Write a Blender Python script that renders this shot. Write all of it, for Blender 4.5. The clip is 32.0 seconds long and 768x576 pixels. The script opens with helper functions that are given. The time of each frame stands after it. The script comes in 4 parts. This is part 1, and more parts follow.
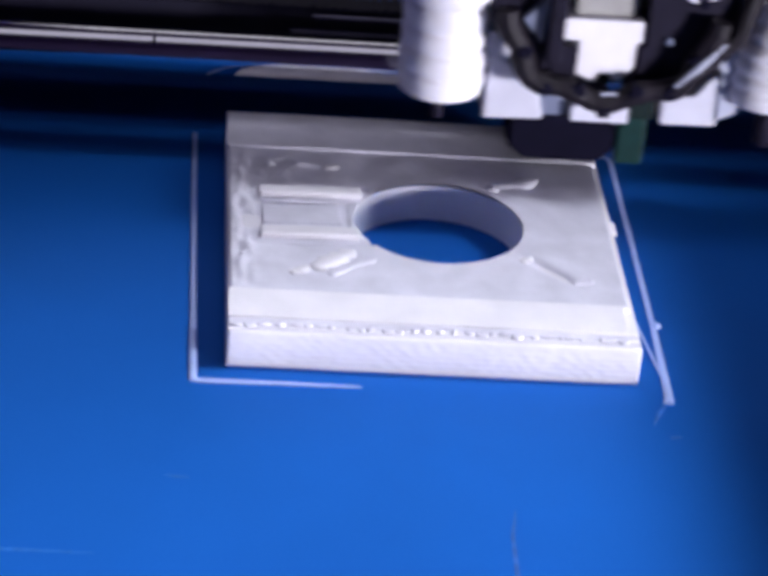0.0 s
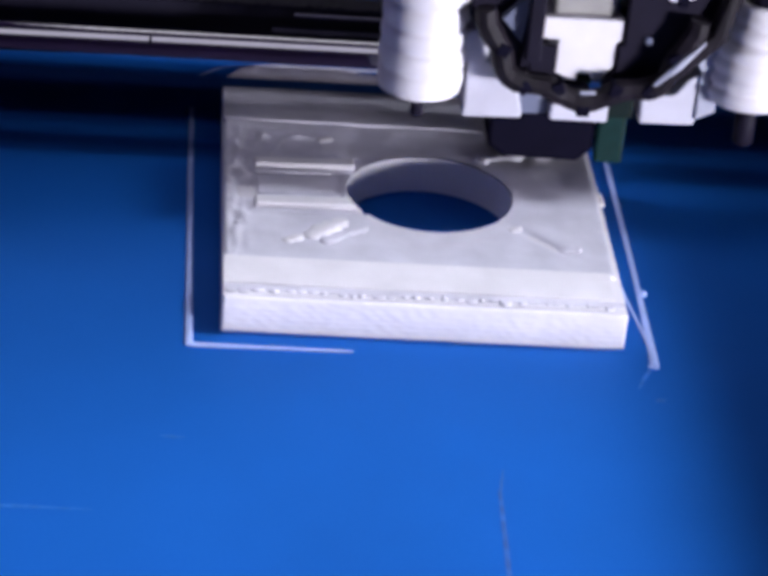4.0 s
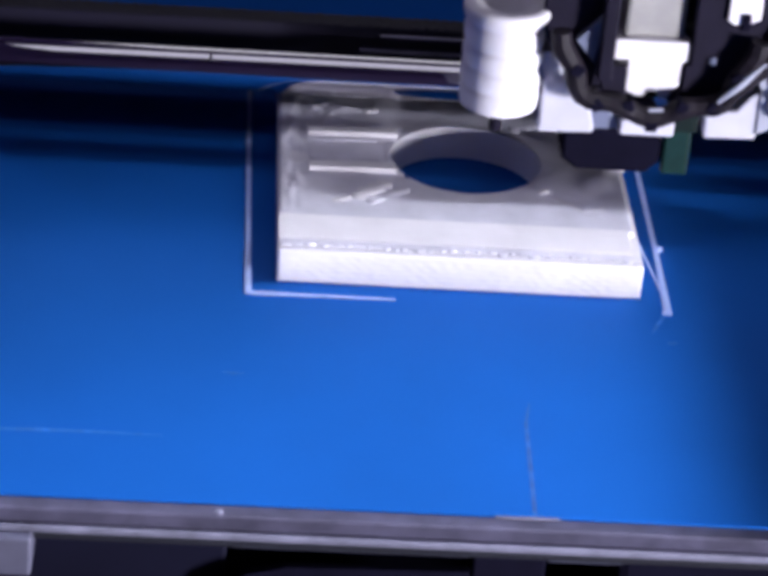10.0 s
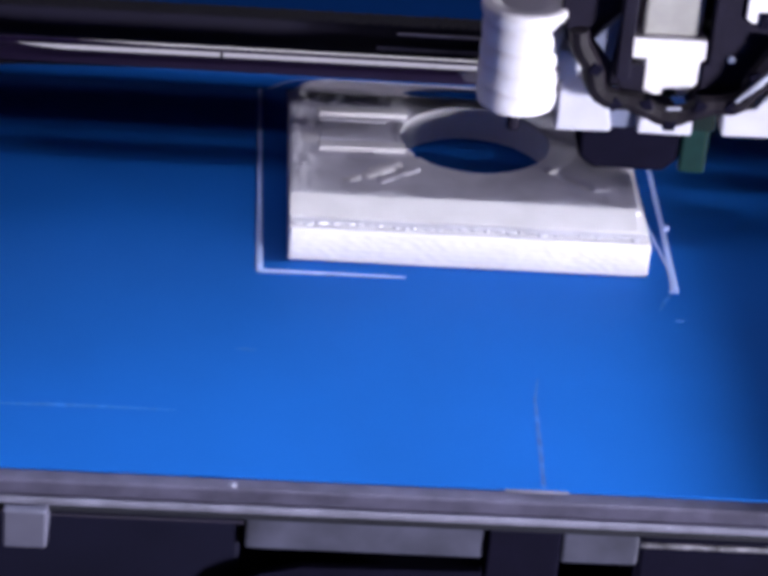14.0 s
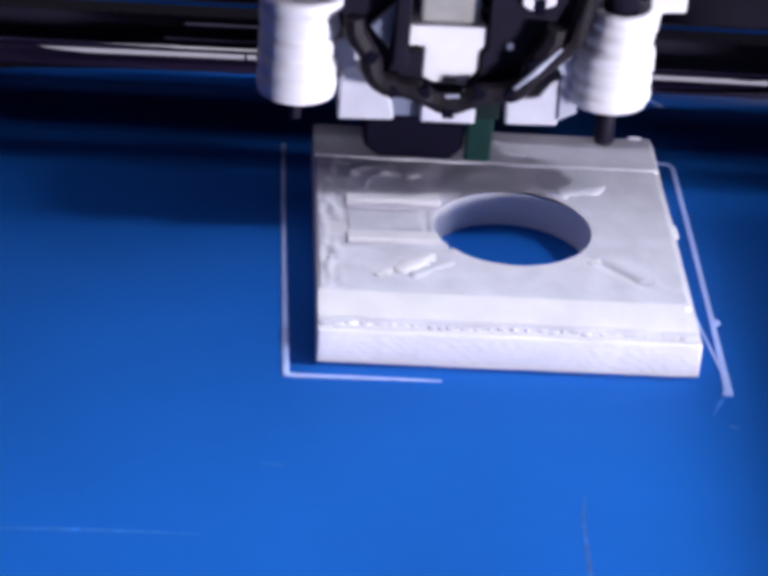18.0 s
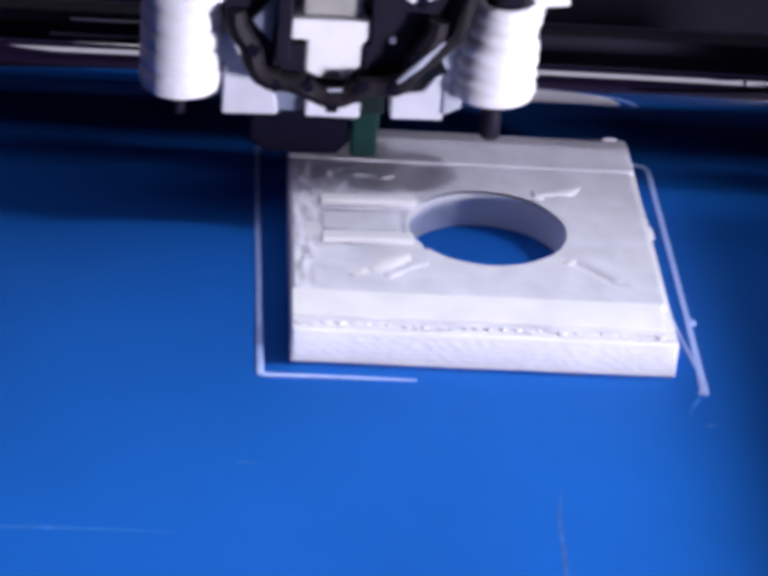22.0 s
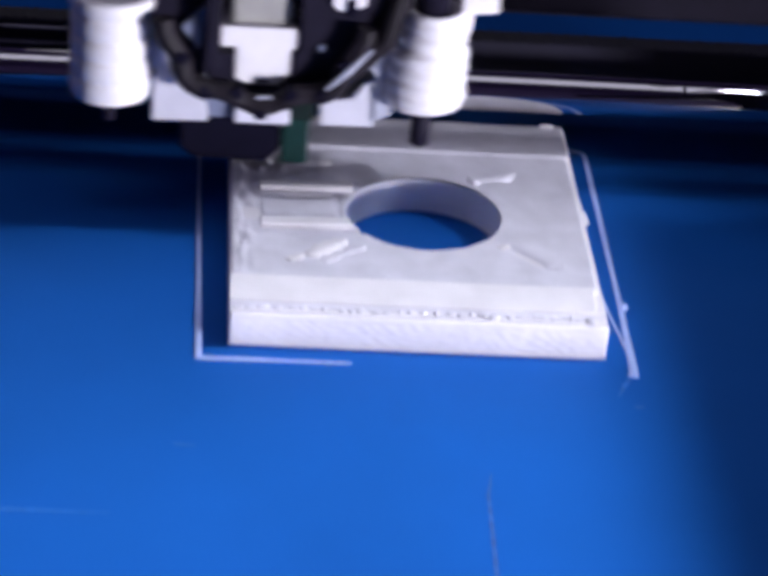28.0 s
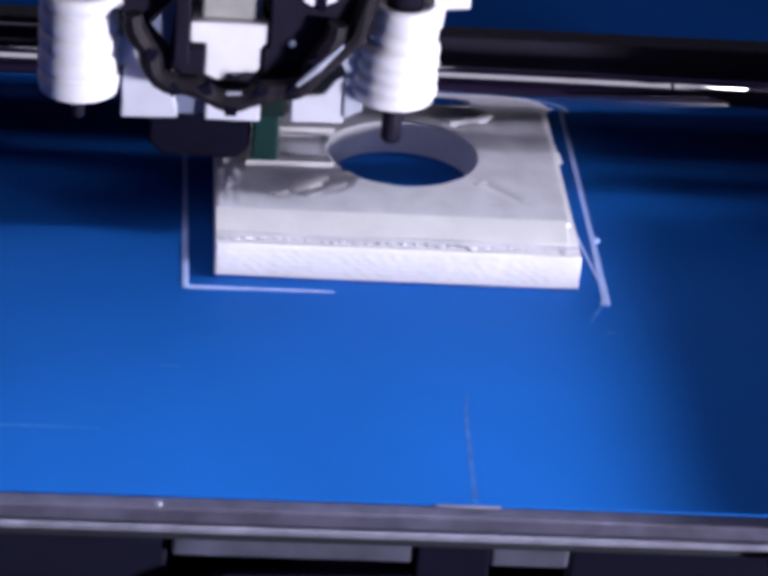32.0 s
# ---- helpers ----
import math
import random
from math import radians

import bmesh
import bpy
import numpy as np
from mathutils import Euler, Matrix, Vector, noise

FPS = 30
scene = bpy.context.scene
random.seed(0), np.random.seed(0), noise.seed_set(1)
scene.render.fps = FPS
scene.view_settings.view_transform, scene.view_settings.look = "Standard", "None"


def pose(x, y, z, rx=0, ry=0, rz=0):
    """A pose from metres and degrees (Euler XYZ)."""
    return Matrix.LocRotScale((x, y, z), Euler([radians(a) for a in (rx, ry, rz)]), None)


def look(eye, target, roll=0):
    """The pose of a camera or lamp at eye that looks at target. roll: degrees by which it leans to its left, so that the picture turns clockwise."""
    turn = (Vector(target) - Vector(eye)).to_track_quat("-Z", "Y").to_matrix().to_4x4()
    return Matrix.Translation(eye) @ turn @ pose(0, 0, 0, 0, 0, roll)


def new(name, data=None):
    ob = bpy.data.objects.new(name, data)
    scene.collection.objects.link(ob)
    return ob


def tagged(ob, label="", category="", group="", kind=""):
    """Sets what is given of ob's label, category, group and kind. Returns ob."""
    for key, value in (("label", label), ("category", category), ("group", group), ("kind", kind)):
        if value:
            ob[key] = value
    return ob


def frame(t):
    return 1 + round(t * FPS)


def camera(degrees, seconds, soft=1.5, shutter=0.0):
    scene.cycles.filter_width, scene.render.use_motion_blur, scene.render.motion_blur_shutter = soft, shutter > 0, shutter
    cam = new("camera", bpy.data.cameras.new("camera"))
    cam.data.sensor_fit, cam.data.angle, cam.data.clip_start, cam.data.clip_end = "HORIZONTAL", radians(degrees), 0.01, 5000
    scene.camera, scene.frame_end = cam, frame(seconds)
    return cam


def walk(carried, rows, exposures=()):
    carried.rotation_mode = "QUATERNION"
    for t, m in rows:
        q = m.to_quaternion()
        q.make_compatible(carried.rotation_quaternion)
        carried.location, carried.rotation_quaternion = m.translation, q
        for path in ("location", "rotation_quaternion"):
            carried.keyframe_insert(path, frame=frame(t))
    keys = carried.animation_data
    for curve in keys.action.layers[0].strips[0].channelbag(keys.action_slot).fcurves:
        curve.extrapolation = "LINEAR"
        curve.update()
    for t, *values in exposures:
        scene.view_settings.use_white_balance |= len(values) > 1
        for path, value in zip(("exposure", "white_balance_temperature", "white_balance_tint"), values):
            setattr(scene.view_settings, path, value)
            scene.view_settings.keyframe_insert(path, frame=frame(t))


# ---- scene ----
cam = camera(15.69, 32.0, soft=5.0, shutter=0.6)
walk(cam, [
    (0, pose(-0.0496, -0.4015, 0.2411, 60.76, -4.90, -2.94)),
    (1, pose(-0.0474, -0.4019, 0.2405, 60.87, -4.76, -2.87)),
    (2, pose(-0.0510, -0.4030, 0.2412, 60.88, -5.01, -3.26)),
    (3, pose(-0.0511, -0.4031, 0.2410, 60.89, -5.02, -3.26)),
    (4, pose(-0.0482, -0.4024, 0.2417, 60.74, -4.86, -2.88)),
    (7, pose(-0.0529, -0.4310, 0.2586, 60.67, -4.83, -2.91)),
    (8, pose(-0.0541, -0.4300, 0.2608, 60.45, -4.75, -2.71)),
    (9, pose(-0.0534, -0.4310, 0.2589, 60.62, -4.54, -2.25)),
    (10, pose(-0.0498, -0.4335, 0.2615, 60.49, -4.38, -1.90)),
    (11, pose(-0.0514, -0.4317, 0.2617, 60.36, -4.44, -2.11)),
    (12, pose(-0.0514, -0.4314, 0.2618, 60.30, -4.36, -1.82)),
    (13, pose(-0.0492, -0.4308, 0.2604, 60.41, -4.24, -1.73)),
    (14, pose(-0.0512, -0.4320, 0.2622, 60.31, -4.32, -1.83)),
    (17, pose(-0.0523, -0.4333, 0.2583, 60.77, -4.06, -1.56)),
    (18, pose(-0.0547, -0.4325, 0.2600, 60.55, -3.97, -1.86)),
    (19, pose(-0.0572, -0.4313, 0.2619, 60.29, -4.30, -1.94)),
    (20, pose(-0.0556, -0.4307, 0.2602, 60.45, -4.32, -1.79)),
    (21, pose(-0.0534, -0.4331, 0.2580, 60.79, -4.07, -1.70)),
    (21.5, pose(-0.0540, -0.4333, 0.2565, 60.94, -4.13, -1.96)),
    (22, pose(-0.0547, -0.4336, 0.2549, 61.09, -4.20, -2.37)),
    (22.2, pose(-0.0504, -0.4323, 0.2550, 61.03, -4.26, -2.93)),
    (22.5, pose(-0.0495, -0.4321, 0.2550, 61.02, -4.27, -3.13)),
    (23, pose(-0.0489, -0.4319, 0.2550, 61.01, -4.28, -3.05)),
    (24, pose(-0.0504, -0.4312, 0.2575, 60.79, -4.27, -3.07)),
    (25, pose(-0.0515, -0.4303, 0.2579, 60.71, -4.44, -3.18)),
    (26, pose(-0.0493, -0.4321, 0.2616, 60.70, -4.34, -2.77)),
    (29, pose(-0.0485, -0.4328, 0.2603, 60.67, -4.50, -3.05)),
    (30, pose(-0.0506, -0.4331, 0.2563, 61.12, -4.48, -3.38)),
    (31, pose(-0.0501, -0.4305, 0.2570, 60.93, -4.37, -3.13)),
    (32, pose(-0.0494, -0.4308, 0.2572, 60.93, -4.48, -3.29)),
], exposures=[(0, 0.06), (8, 0.08), (10.5, 0.38), (14.3, 0.38), (17, 0.08), (29, 0.09), (32, 0.19)])

# ---- light, all from unseen lamps: a low fill from the front and the right, a spot and a dim ceiling panel above the table, a fill behind the printer ----
world = bpy.data.worlds.new("room")
scene.world = world
world.use_nodes = True
world.node_tree.nodes["Background"].inputs[0].default_value = (0.62, 0.68, 1.0, 1)
world.node_tree.nodes["Background"].inputs[1].default_value = 0.012


def lamp(kind, name, eye, target, watts, colour):
    data = bpy.data.lights.new(name, kind)
    data.energy, data.color = watts, colour
    ob = new(name, data)
    ob.matrix_world = look(eye, target)
    return data


# Unseen fill, set low to brighten upright faces and nearly miss the bed.
low_fill = lamp("SPOT", "low_front_fill", (0.86, -0.66, 0.020), (0.0, 0.05, 0.015), 125.0, (0.91, 0.89, 1.0))
low_fill.spot_size, low_fill.spot_blend, low_fill.shadow_soft_size = radians(34), 0.9, 0.10
# Unseen area fill added behind the printer for sheen on the blue sheet.
back_fill = lamp("AREA", "back_fill_light", (-0.10, 0.87, 0.57), (-0.10, 0.0, 0.57), 0.50, (0.90, 0.88, 1.0))
back_fill.shape, back_fill.size, back_fill.size_y = "RECTANGLE", 0.50, 0.32
ceiling_panel = lamp("AREA", "ceiling_panel", (0.0, 0.10, 0.78), (0.0, 0.10, 0.0), 0.98, (0.84, 0.82, 1.0))
ceiling_panel.shape, ceiling_panel.size, ceiling_panel.size_y = "RECTANGLE", 1.2, 0.40
# Unseen lamp placed from the shadows; its cone is cut to the bright pool.
upper_spot = lamp("SPOT", "upper_spot", (0.48, 0.02, 0.61), (-0.016, -0.098, 0.0), 156.0, (0.84, 0.87, 1.0))
upper_spot.spot_size, upper_spot.spot_blend, upper_spot.shadow_soft_size = radians(13.8), 1.0, 0.135

# ---- materials ----
MM = 0.001


def material(name, colour, rough=0.5, metal=0.0, vary=0.12, scale=60.0, bump=0.0, bump_scale=400.0, layers=0.0, coat=0.0, spec=0.5, glass=0.0):
    """A surface with stains at two scales, a fine grain and, where layers is set, printed layer lines that many metres high."""
    m = bpy.data.materials.new(name)
    m.use_nodes = True
    nt = m.node_tree
    b = nt.nodes["Principled BSDF"]
    co = nt.nodes.new("ShaderNodeTexCoord")
    big, fine = nt.nodes.new("ShaderNodeTexNoise"), nt.nodes.new("ShaderNodeTexNoise")
    big.inputs["Scale"].default_value, fine.inputs["Scale"].default_value = scale, bump_scale
    big.inputs["Detail"].default_value = 6
    for n in (big, fine):
        nt.links.new(co.outputs["Object"], n.inputs["Vector"])
    ramp = nt.nodes.new("ShaderNodeMapRange")
    ramp.inputs["From Min"].default_value, ramp.inputs["From Max"].default_value = 0.3, 0.7
    ramp.inputs["To Min"].default_value, ramp.inputs["To Max"].default_value = 1 - vary, 1 + vary * 0.4
    nt.links.new(big.outputs["Fac"], ramp.inputs["Value"])
    mul = nt.nodes.new("ShaderNodeVectorMath")
    mul.operation = "SCALE"
    mul.inputs[0].default_value = colour
    nt.links.new(ramp.outputs["Result"], mul.inputs["Scale"])
    nt.links.new(mul.outputs["Vector"], b.inputs["Base Color"])
    b.inputs["Roughness"].default_value, b.inputs["Metallic"].default_value = rough, metal
    b.inputs["Specular IOR Level"].default_value = spec
    b.inputs["Coat Weight"].default_value = coat
    b.inputs["Transmission Weight"].default_value = glass
    rr = nt.nodes.new("ShaderNodeMapRange")
    rr.inputs["To Min"].default_value, rr.inputs["To Max"].default_value = max(rough - 0.08, rough * 0.7), min(rough + 0.1, rough * 1.5)
    nt.links.new(fine.outputs["Fac"], rr.inputs["Value"])
    nt.links.new(rr.outputs["Result"], b.inputs["Roughness"])
    normal = None
    if bump:
        bp = nt.nodes.new("ShaderNodeBump")
        bp.inputs["Distance"].default_value, bp.inputs["Strength"].default_value = bump, 0.8
        nt.links.new(fine.outputs["Fac"], bp.inputs["Height"])
        normal = bp
    if layers:
        wave = nt.nodes.new("ShaderNodeTexWave")
        wave.bands_direction, wave.wave_profile = "Z", "SIN"
        wave.inputs["Scale"].default_value = 0.314 / layers
        wave.inputs["Distortion"].default_value, wave.inputs["Detail"].default_value, wave.inputs["Detail Scale"].default_value = 2.5, 3, 3
        nt.links.new(co.outputs["Object"], wave.inputs["Vector"])
        bl = nt.nodes.new("ShaderNodeBump")
        bl.inputs["Distance"].default_value, bl.inputs["Strength"].default_value = layers * 0.10, 0.3
        nt.links.new(wave.outputs["Fac"], bl.inputs["Height"])
        if normal:
            nt.links.new(normal.outputs["Normal"], bl.inputs["Normal"])
        normal = bl
    if normal:
        nt.links.new(normal.outputs["Normal"], b.inputs["Normal"])
    return m


WHITE = material("white_plastic", (0.84, 0.82, 0.87), 0.45, vary=0.08, scale=90, bump=0.0003, bump_scale=190, layers=0.0011)
SMOOTH = material("white_smooth_plastic", (0.86, 0.84, 0.88), 0.42, vary=0.08, scale=120, bump=0.00005, bump_scale=700)
ROUGH_TOP = material("white_rough_plastic", (0.79, 0.78, 0.87), 0.5, vary=0.14, scale=130, bump=0.0001, bump_scale=480)
SLEEVE = material("white_sleeve", (0.80, 0.78, 0.84), 0.5, vary=0.06, scale=150, bump=0.00008, bump_scale=600)
CLAMP = material("milky_plastic", (0.60, 0.60, 0.70), 0.5, vary=0.16, scale=70, bump=0.00008, bump_scale=600)
BLUE = material("blue_sheet", (0.010, 0.126, 0.51), 0.62, metal=0.42, spec=0.06, vary=0.12, scale=16, bump=0.00002, bump_scale=1500)
BRIGHT = material("bright_metal_edge", (0.22, 0.22, 0.31), 0.45, metal=0.2, vary=0.4, scale=160, bump=0.00005, bump_scale=800)
MILKY = material("milky_bracket", (0.10, 0.10, 0.155), 0.5, vary=0.2, scale=120)
THREAD = material("threaded_steel", (0.26, 0.255, 0.31), 0.4, vary=0.9, scale=420, bump=0.0003, bump_scale=900)
ALU = material("bare_aluminium", (0.105, 0.10, 0.165), 0.45, metal=0.35, vary=0.4, scale=170, bump=0.00006, bump_scale=800)
CHROME = material("chrome_rod", (0.66, 0.65, 0.67), 0.04, metal=1.0, vary=0.05, scale=200)
BLACK = material("black_plastic", (0.010, 0.008, 0.020), 0.6, spec=0.14, vary=0.2, scale=150, bump=0.00008, bump_scale=700)
DUCT = material("dark_brown_plastic", (0.011, 0.008, 0.014), 0.6, spec=0.2, vary=0.5, scale=220, bump=0.0002, bump_scale=420)
BEAM = material("black_coated_metal", (0.007, 0.006, 0.018), 0.6, vary=0.35, scale=60, bump=0.0001, bump_scale=500, spec=0.2)
RUBBER = material("black_rubber", (0.0045, 0.0040, 0.013), 0.8, spec=0.06, vary=0.2, scale=200, bump=0.0001, bump_scale=900)
DARK = material("dark_grey_panel", (0.012, 0.013, 0.022), 0.5, vary=0.25, scale=60, bump=0.00005, bump_scale=900)
GREY = material("grey_plastic", (0.066, 0.068, 0.112), 0.5, vary=0.65, scale=75, bump=0.00005, bump_scale=900)
PALE = material("pale_translucent_plastic", (0.42, 0.44, 0.55), 0.5, vary=0.15, scale=90)
PANEL = material("grey_blue_panel", (0.006, 0.006, 0.017), 0.5, spec=0.12, vary=0.3, scale=60, bump=0.00005, bump_scale=900)
CAN = material("grey_beige_metal", (0.42, 0.41, 0.40), 0.5, vary=0.3, scale=90)
FROST = material("frosted_plastic", (0.15, 0.17, 0.26), 0.5, vary=0.15, scale=90)
DEEP = material("dark_green_board", (0.002, 0.010, 0.010), 0.6, vary=0.25, scale=250, spec=0.2)
TEAL = material("teal_board", (0.0015, 0.024, 0.023), 0.6, spec=0.2, vary=0.25, scale=250)
STRAND = material("pale_strand", (0.42, 0.55, 0.92), 0.35, vary=0.15, scale=200)
SCRATCH = material("pale_scratch", (0.011, 0.135, 0.53), 0.5, vary=0.5, scale=300)
SEAM = material("brown_scratch", (0.018, 0.112, 0.43), 0.6, vary=0.5, scale=300)
# Unseen walls, tinted to bounce purple fill light into the shade.
WALL = material("room_wall", (0.44, 0.34, 0.64), 0.9, vary=0.2, scale=3)
TABLE = material("dark_table", (0.02, 0.02, 0.025), 0.7, vary=0.2, scale=20)


# ---- mesh helpers, in millimetres ----
def part(name, bm, mat, parent=None, label="", smooth=False):
    me = bpy.data.meshes.new(name)
    bmesh.ops.scale(bm, vec=(MM, MM, MM), verts=bm.verts)
    bmesh.ops.recalc_face_normals(bm, faces=bm.faces)
    bm.to_mesh(me)
    bm.free()
    for p in me.polygons:
        p.use_smooth = smooth
    me.materials.append(mat)
    ob = new(name, me)
    ob.parent = parent
    return tagged(ob, label)


def box(x0, x1, y0, y1, z0, z1, bevel=0.0, bm=None, seg=2):
    out = bm or bmesh.new()
    one = bmesh.ops.create_cube(out, size=1.0, matrix=Matrix.LocRotScale(((x0 + x1) / 2, (y0 + y1) / 2, (z0 + z1) / 2), None, (x1 - x0, y1 - y0, z1 - z0)))
    if bevel:
        edges = list({e for v in one["verts"] for e in v.link_edges})
        bmesh.ops.bevel(out, geom=edges, offset=bevel, segments=seg, affect="EDGES", profile=0.5)
    return out


def lathe(profile, seg=48, at=(0, 0, 0), turn=None, bm=None):
    """A body turned round z from (radius, z) pairs; closed at both ends."""
    out = bm or bmesh.new()
    m = Matrix.Translation(at) @ (turn or Matrix())
    rings = []
    for r, z in profile:
        rings.append([out.verts.new(m @ Vector((r * math.cos(2 * math.pi * k / seg), r * math.sin(2 * math.pi * k / seg), z))) for k in range(seg)])
    for a, b in zip(rings, rings[1:]):
        for k in range(seg):
            out.faces.new((a[k], a[(k + 1) % seg], b[(k + 1) % seg], b[k]))
    out.faces.new(rings[0][::-1])
    out.faces.new(rings[-1])
    return out


ALONG_X = Euler((0, radians(90), 0)).to_matrix().to_4x4()


def tube(points, radius, seg=10, bm=None, flat=1.0):
    """A round strand along points; flat squeezes it in z."""
    out = bm or bmesh.new()
    pts = [Vector(p) for p in points]
    rings = []
    for i, p in enumerate(pts):
        d = (pts[min(i + 1, len(pts) - 1)] - pts[max(i - 1, 0)]).normalized()
        side = d.cross(Vector((0, 0, 1)))
        side = side.normalized() if side.length > 1e-4 else Vector((1, 0, 0))
        up = side.cross(d).normalized()
        r = radius[i] if isinstance(radius, (list, tuple)) else radius
        rings.append([out.verts.new(p + side * r * math.cos(2 * math.pi * k / seg) + up * r * flat * math.sin(2 * math.pi * k / seg)) for k in range(seg)])
    for a, b in zip(rings, rings[1:]):
        for k in range(seg):
            out.faces.new((a[k], a[(k + 1) % seg], b[(k + 1) % seg], b[k]))
    out.faces.new(rings[0][::-1])
    out.faces.new(rings[-1])
    return out


def prism(outline, y0, y1, bevel=0.0):
    """A plate with the outline given as (x, z) pairs, from y0 to y1."""
    out = bmesh.new()
    front = [out.verts.new((x, y0, z)) for x, z in outline]
    back = [out.verts.new((x, y1, z)) for x, z in outline]
    out.faces.new(front)
    out.faces.new(back[::-1])
    n = len(outline)
    for k in range(n):
        out.faces.new((front[k], back[k], back[(k + 1) % n], front[(k + 1) % n]))
    if bevel:
        bmesh.ops.recalc_face_normals(out, faces=out.faces)
        bmesh.ops.bevel(out, geom=list(out.edges), offset=bevel, segments=2, affect="EDGES", profile=0.5)
    return out


def holed_slab(x0, x1, y0, y1, z0, z1, cx, cy, r, seg=72):
    """A rectangular slab with a round hole through it."""
    angles = [2 * math.pi * k / seg for k in range(seg)]
    angles += [math.atan2(y - cy, x - cx) % (2 * math.pi) for x in (x0, x1) for y in (y0, y1)]
    angles = sorted(set(round(a, 6) for a in angles))
    out = bmesh.new()
    cols = []
    for a in angles:
        c, s = math.cos(a), math.sin(a)
        reach = min(((x1 if c > 0 else x0) - cx) / c if abs(c) > 1e-9 else 1e9, ((y1 if s > 0 else y0) - cy) / s if abs(s) > 1e-9 else 1e9)
        ring = [(cx + r * c, cy + r * s), (cx + reach * c, cy + reach * s)]
        cols.append([out.verts.new((*p, z)) for z in (z0, z1) for p in ring])
    n = len(cols)
    for k in range(n):
        a, b = cols[k], cols[(k + 1) % n]
        out.faces.new((a[0], b[0], b[1], a[1]))
        out.faces.new((a[2], a[3], b[3], b[2]))
        out.faces.new((a[1], b[1], b[3], a[3]))
        out.faces.new((a[0], a[2], b[2], b[0]))
    return out


def thing(name, label, category, group=""):
    return tagged(new(name), label, category, group)


ALONG_Y = Euler((radians(90), 0, 0)).to_matrix().to_4x4()


# ---- the room and the table ----
def room():
    tagged(part("table_top", box(-900, 900, -900, 900, -120, -80), TABLE), "dark table under the printer", "table", kind="structure")
    walls = (("wall_north", (-900, 900, 880, 900)), ("wall_south", (-900, 900, -900, -880)), ("wall_east", (880, 900, -880, 880)), ("wall_west", (-900, -880, -880, 880)))
    for name, a in walls:
        tagged(part(name, box(*a, -80, 1200), WALL), "plain mauve wall of the room, unseen, tinted to fill the shade", "wall", kind="structure")
    tagged(part("ceiling", box(-900, 900, -900, 900, 1200, 1220), WALL), "plain mauve ceiling of the room, unseen, tinted to fill the shade", "ceiling", kind="structure")


room()


# ---- the heated bed, which slides to and fro ----
def build_bed():
    bed = thing("print_bed", "blue sheet on a bare aluminium heated plate", "print bed")
    part("build_sheet", box(-115, 115, -76.3, 158, -0.5, 0, 0.15), BLUE, bed, "scratched glossy blue build sheet")
    part("plate", box(-117, 117, -79.6, 161, -3.4, -0.5, 0.5), ALU, bed, "bare worn aluminium plate")
    part("heater_board", box(-117, 117, -80.6, 161, -4.8, -3.4, 0.5), BRIGHT, bed, "bright metal edge of the heater")
    part("insulation", box(-112, 112, -77.5, 158, -8.2, -4.8, 0.5), DARK, bed, "dark grey insulation")
    for x0, x1 in ((-82.6, -75.2), (60.5, 69.0)):
        part("bracket", box(x0, x1, -82.5, -73, -12.3, -4.8, 0.5), MILKY, bed, "pale plastic bracket")
    part("screw", lathe([(0.8, -0.6), (0.8, 0.1), (0.45, 0.3)], 20, (-44.5, -78.3, -0.5)), BRIGHT, bed, "small pale screw head")
    part("edge_strip", box(1.8, 12.8, -76.9, -76.4, -0.4, 0.03, 0.05), BRIGHT, bed, "thin pale strip on the edge")
    part("scratch", tube([(-88, -56.8, 0), (-76, -56.3, 0), (-66, -56.2, 0), (-54.7, -56.3, 0)], [0.15, 0.45, 0.3, 0.1], 8, flat=0.06), SCRATCH, bed, "pale scratch")
    part("scratch", tube([(10.4, -40, 0), (9.3, -47, 0), (9.0, -60, 0), (8.6, -75.8, 0)], [0.1, 0.3, 0.4, 0.4], 8, flat=0.06), SEAM, bed, "dull brown scratch")
    part("scratch", tube([(-44.8, -34.3, 0), (-42.8, -34.5, 0), (-40.7, -34.6, 0)], [0.1, 0.3, 0.1], 8, flat=0.06), SCRATCH, bed, "short pale scratch")
    return bed


bed = build_bed()


# ---- the printed part and the strand round it ----
CX, CY, CR = 3.0, 40.6, 15.4


def polar_skin(x0, x1, y0, y1, height, rings=64, seg=288):
    """A relief round the hole, out to a rectangle; height gives z at x and y."""
    angles = [2 * math.pi * k / seg for k in range(seg)]
    angles = sorted(set(round(a, 6) for a in angles + [math.atan2(y - CY, x - CX) % (2 * math.pi) for x in (x0, x1) for y in (y0, y1)]))
    out = bmesh.new()
    cols = []
    for a in angles:
        c, s = math.cos(a), math.sin(a)
        reach = min(((x1 if c > 0 else x0) - CX) / c if abs(c) > 1e-9 else 1e9, ((y1 if s > 0 else y0) - CY) / s if abs(s) > 1e-9 else 1e9)
        col = []
        for k in range(rings + 1):
            d = CR + (reach - CR) * k / rings
            x, y = CX + d * c, CY + d * s
            col.append(out.verts.new((x, y, height(x, y) if k < rings else 7.0)))
        cols.append(col)
    n = len(cols)
    for k in range(n):
        a, b = cols[k], cols[(k + 1) % n]
        for i in range(rings):
            out.faces.new((a[i], a[i + 1], b[i + 1], b[i]))
    return out


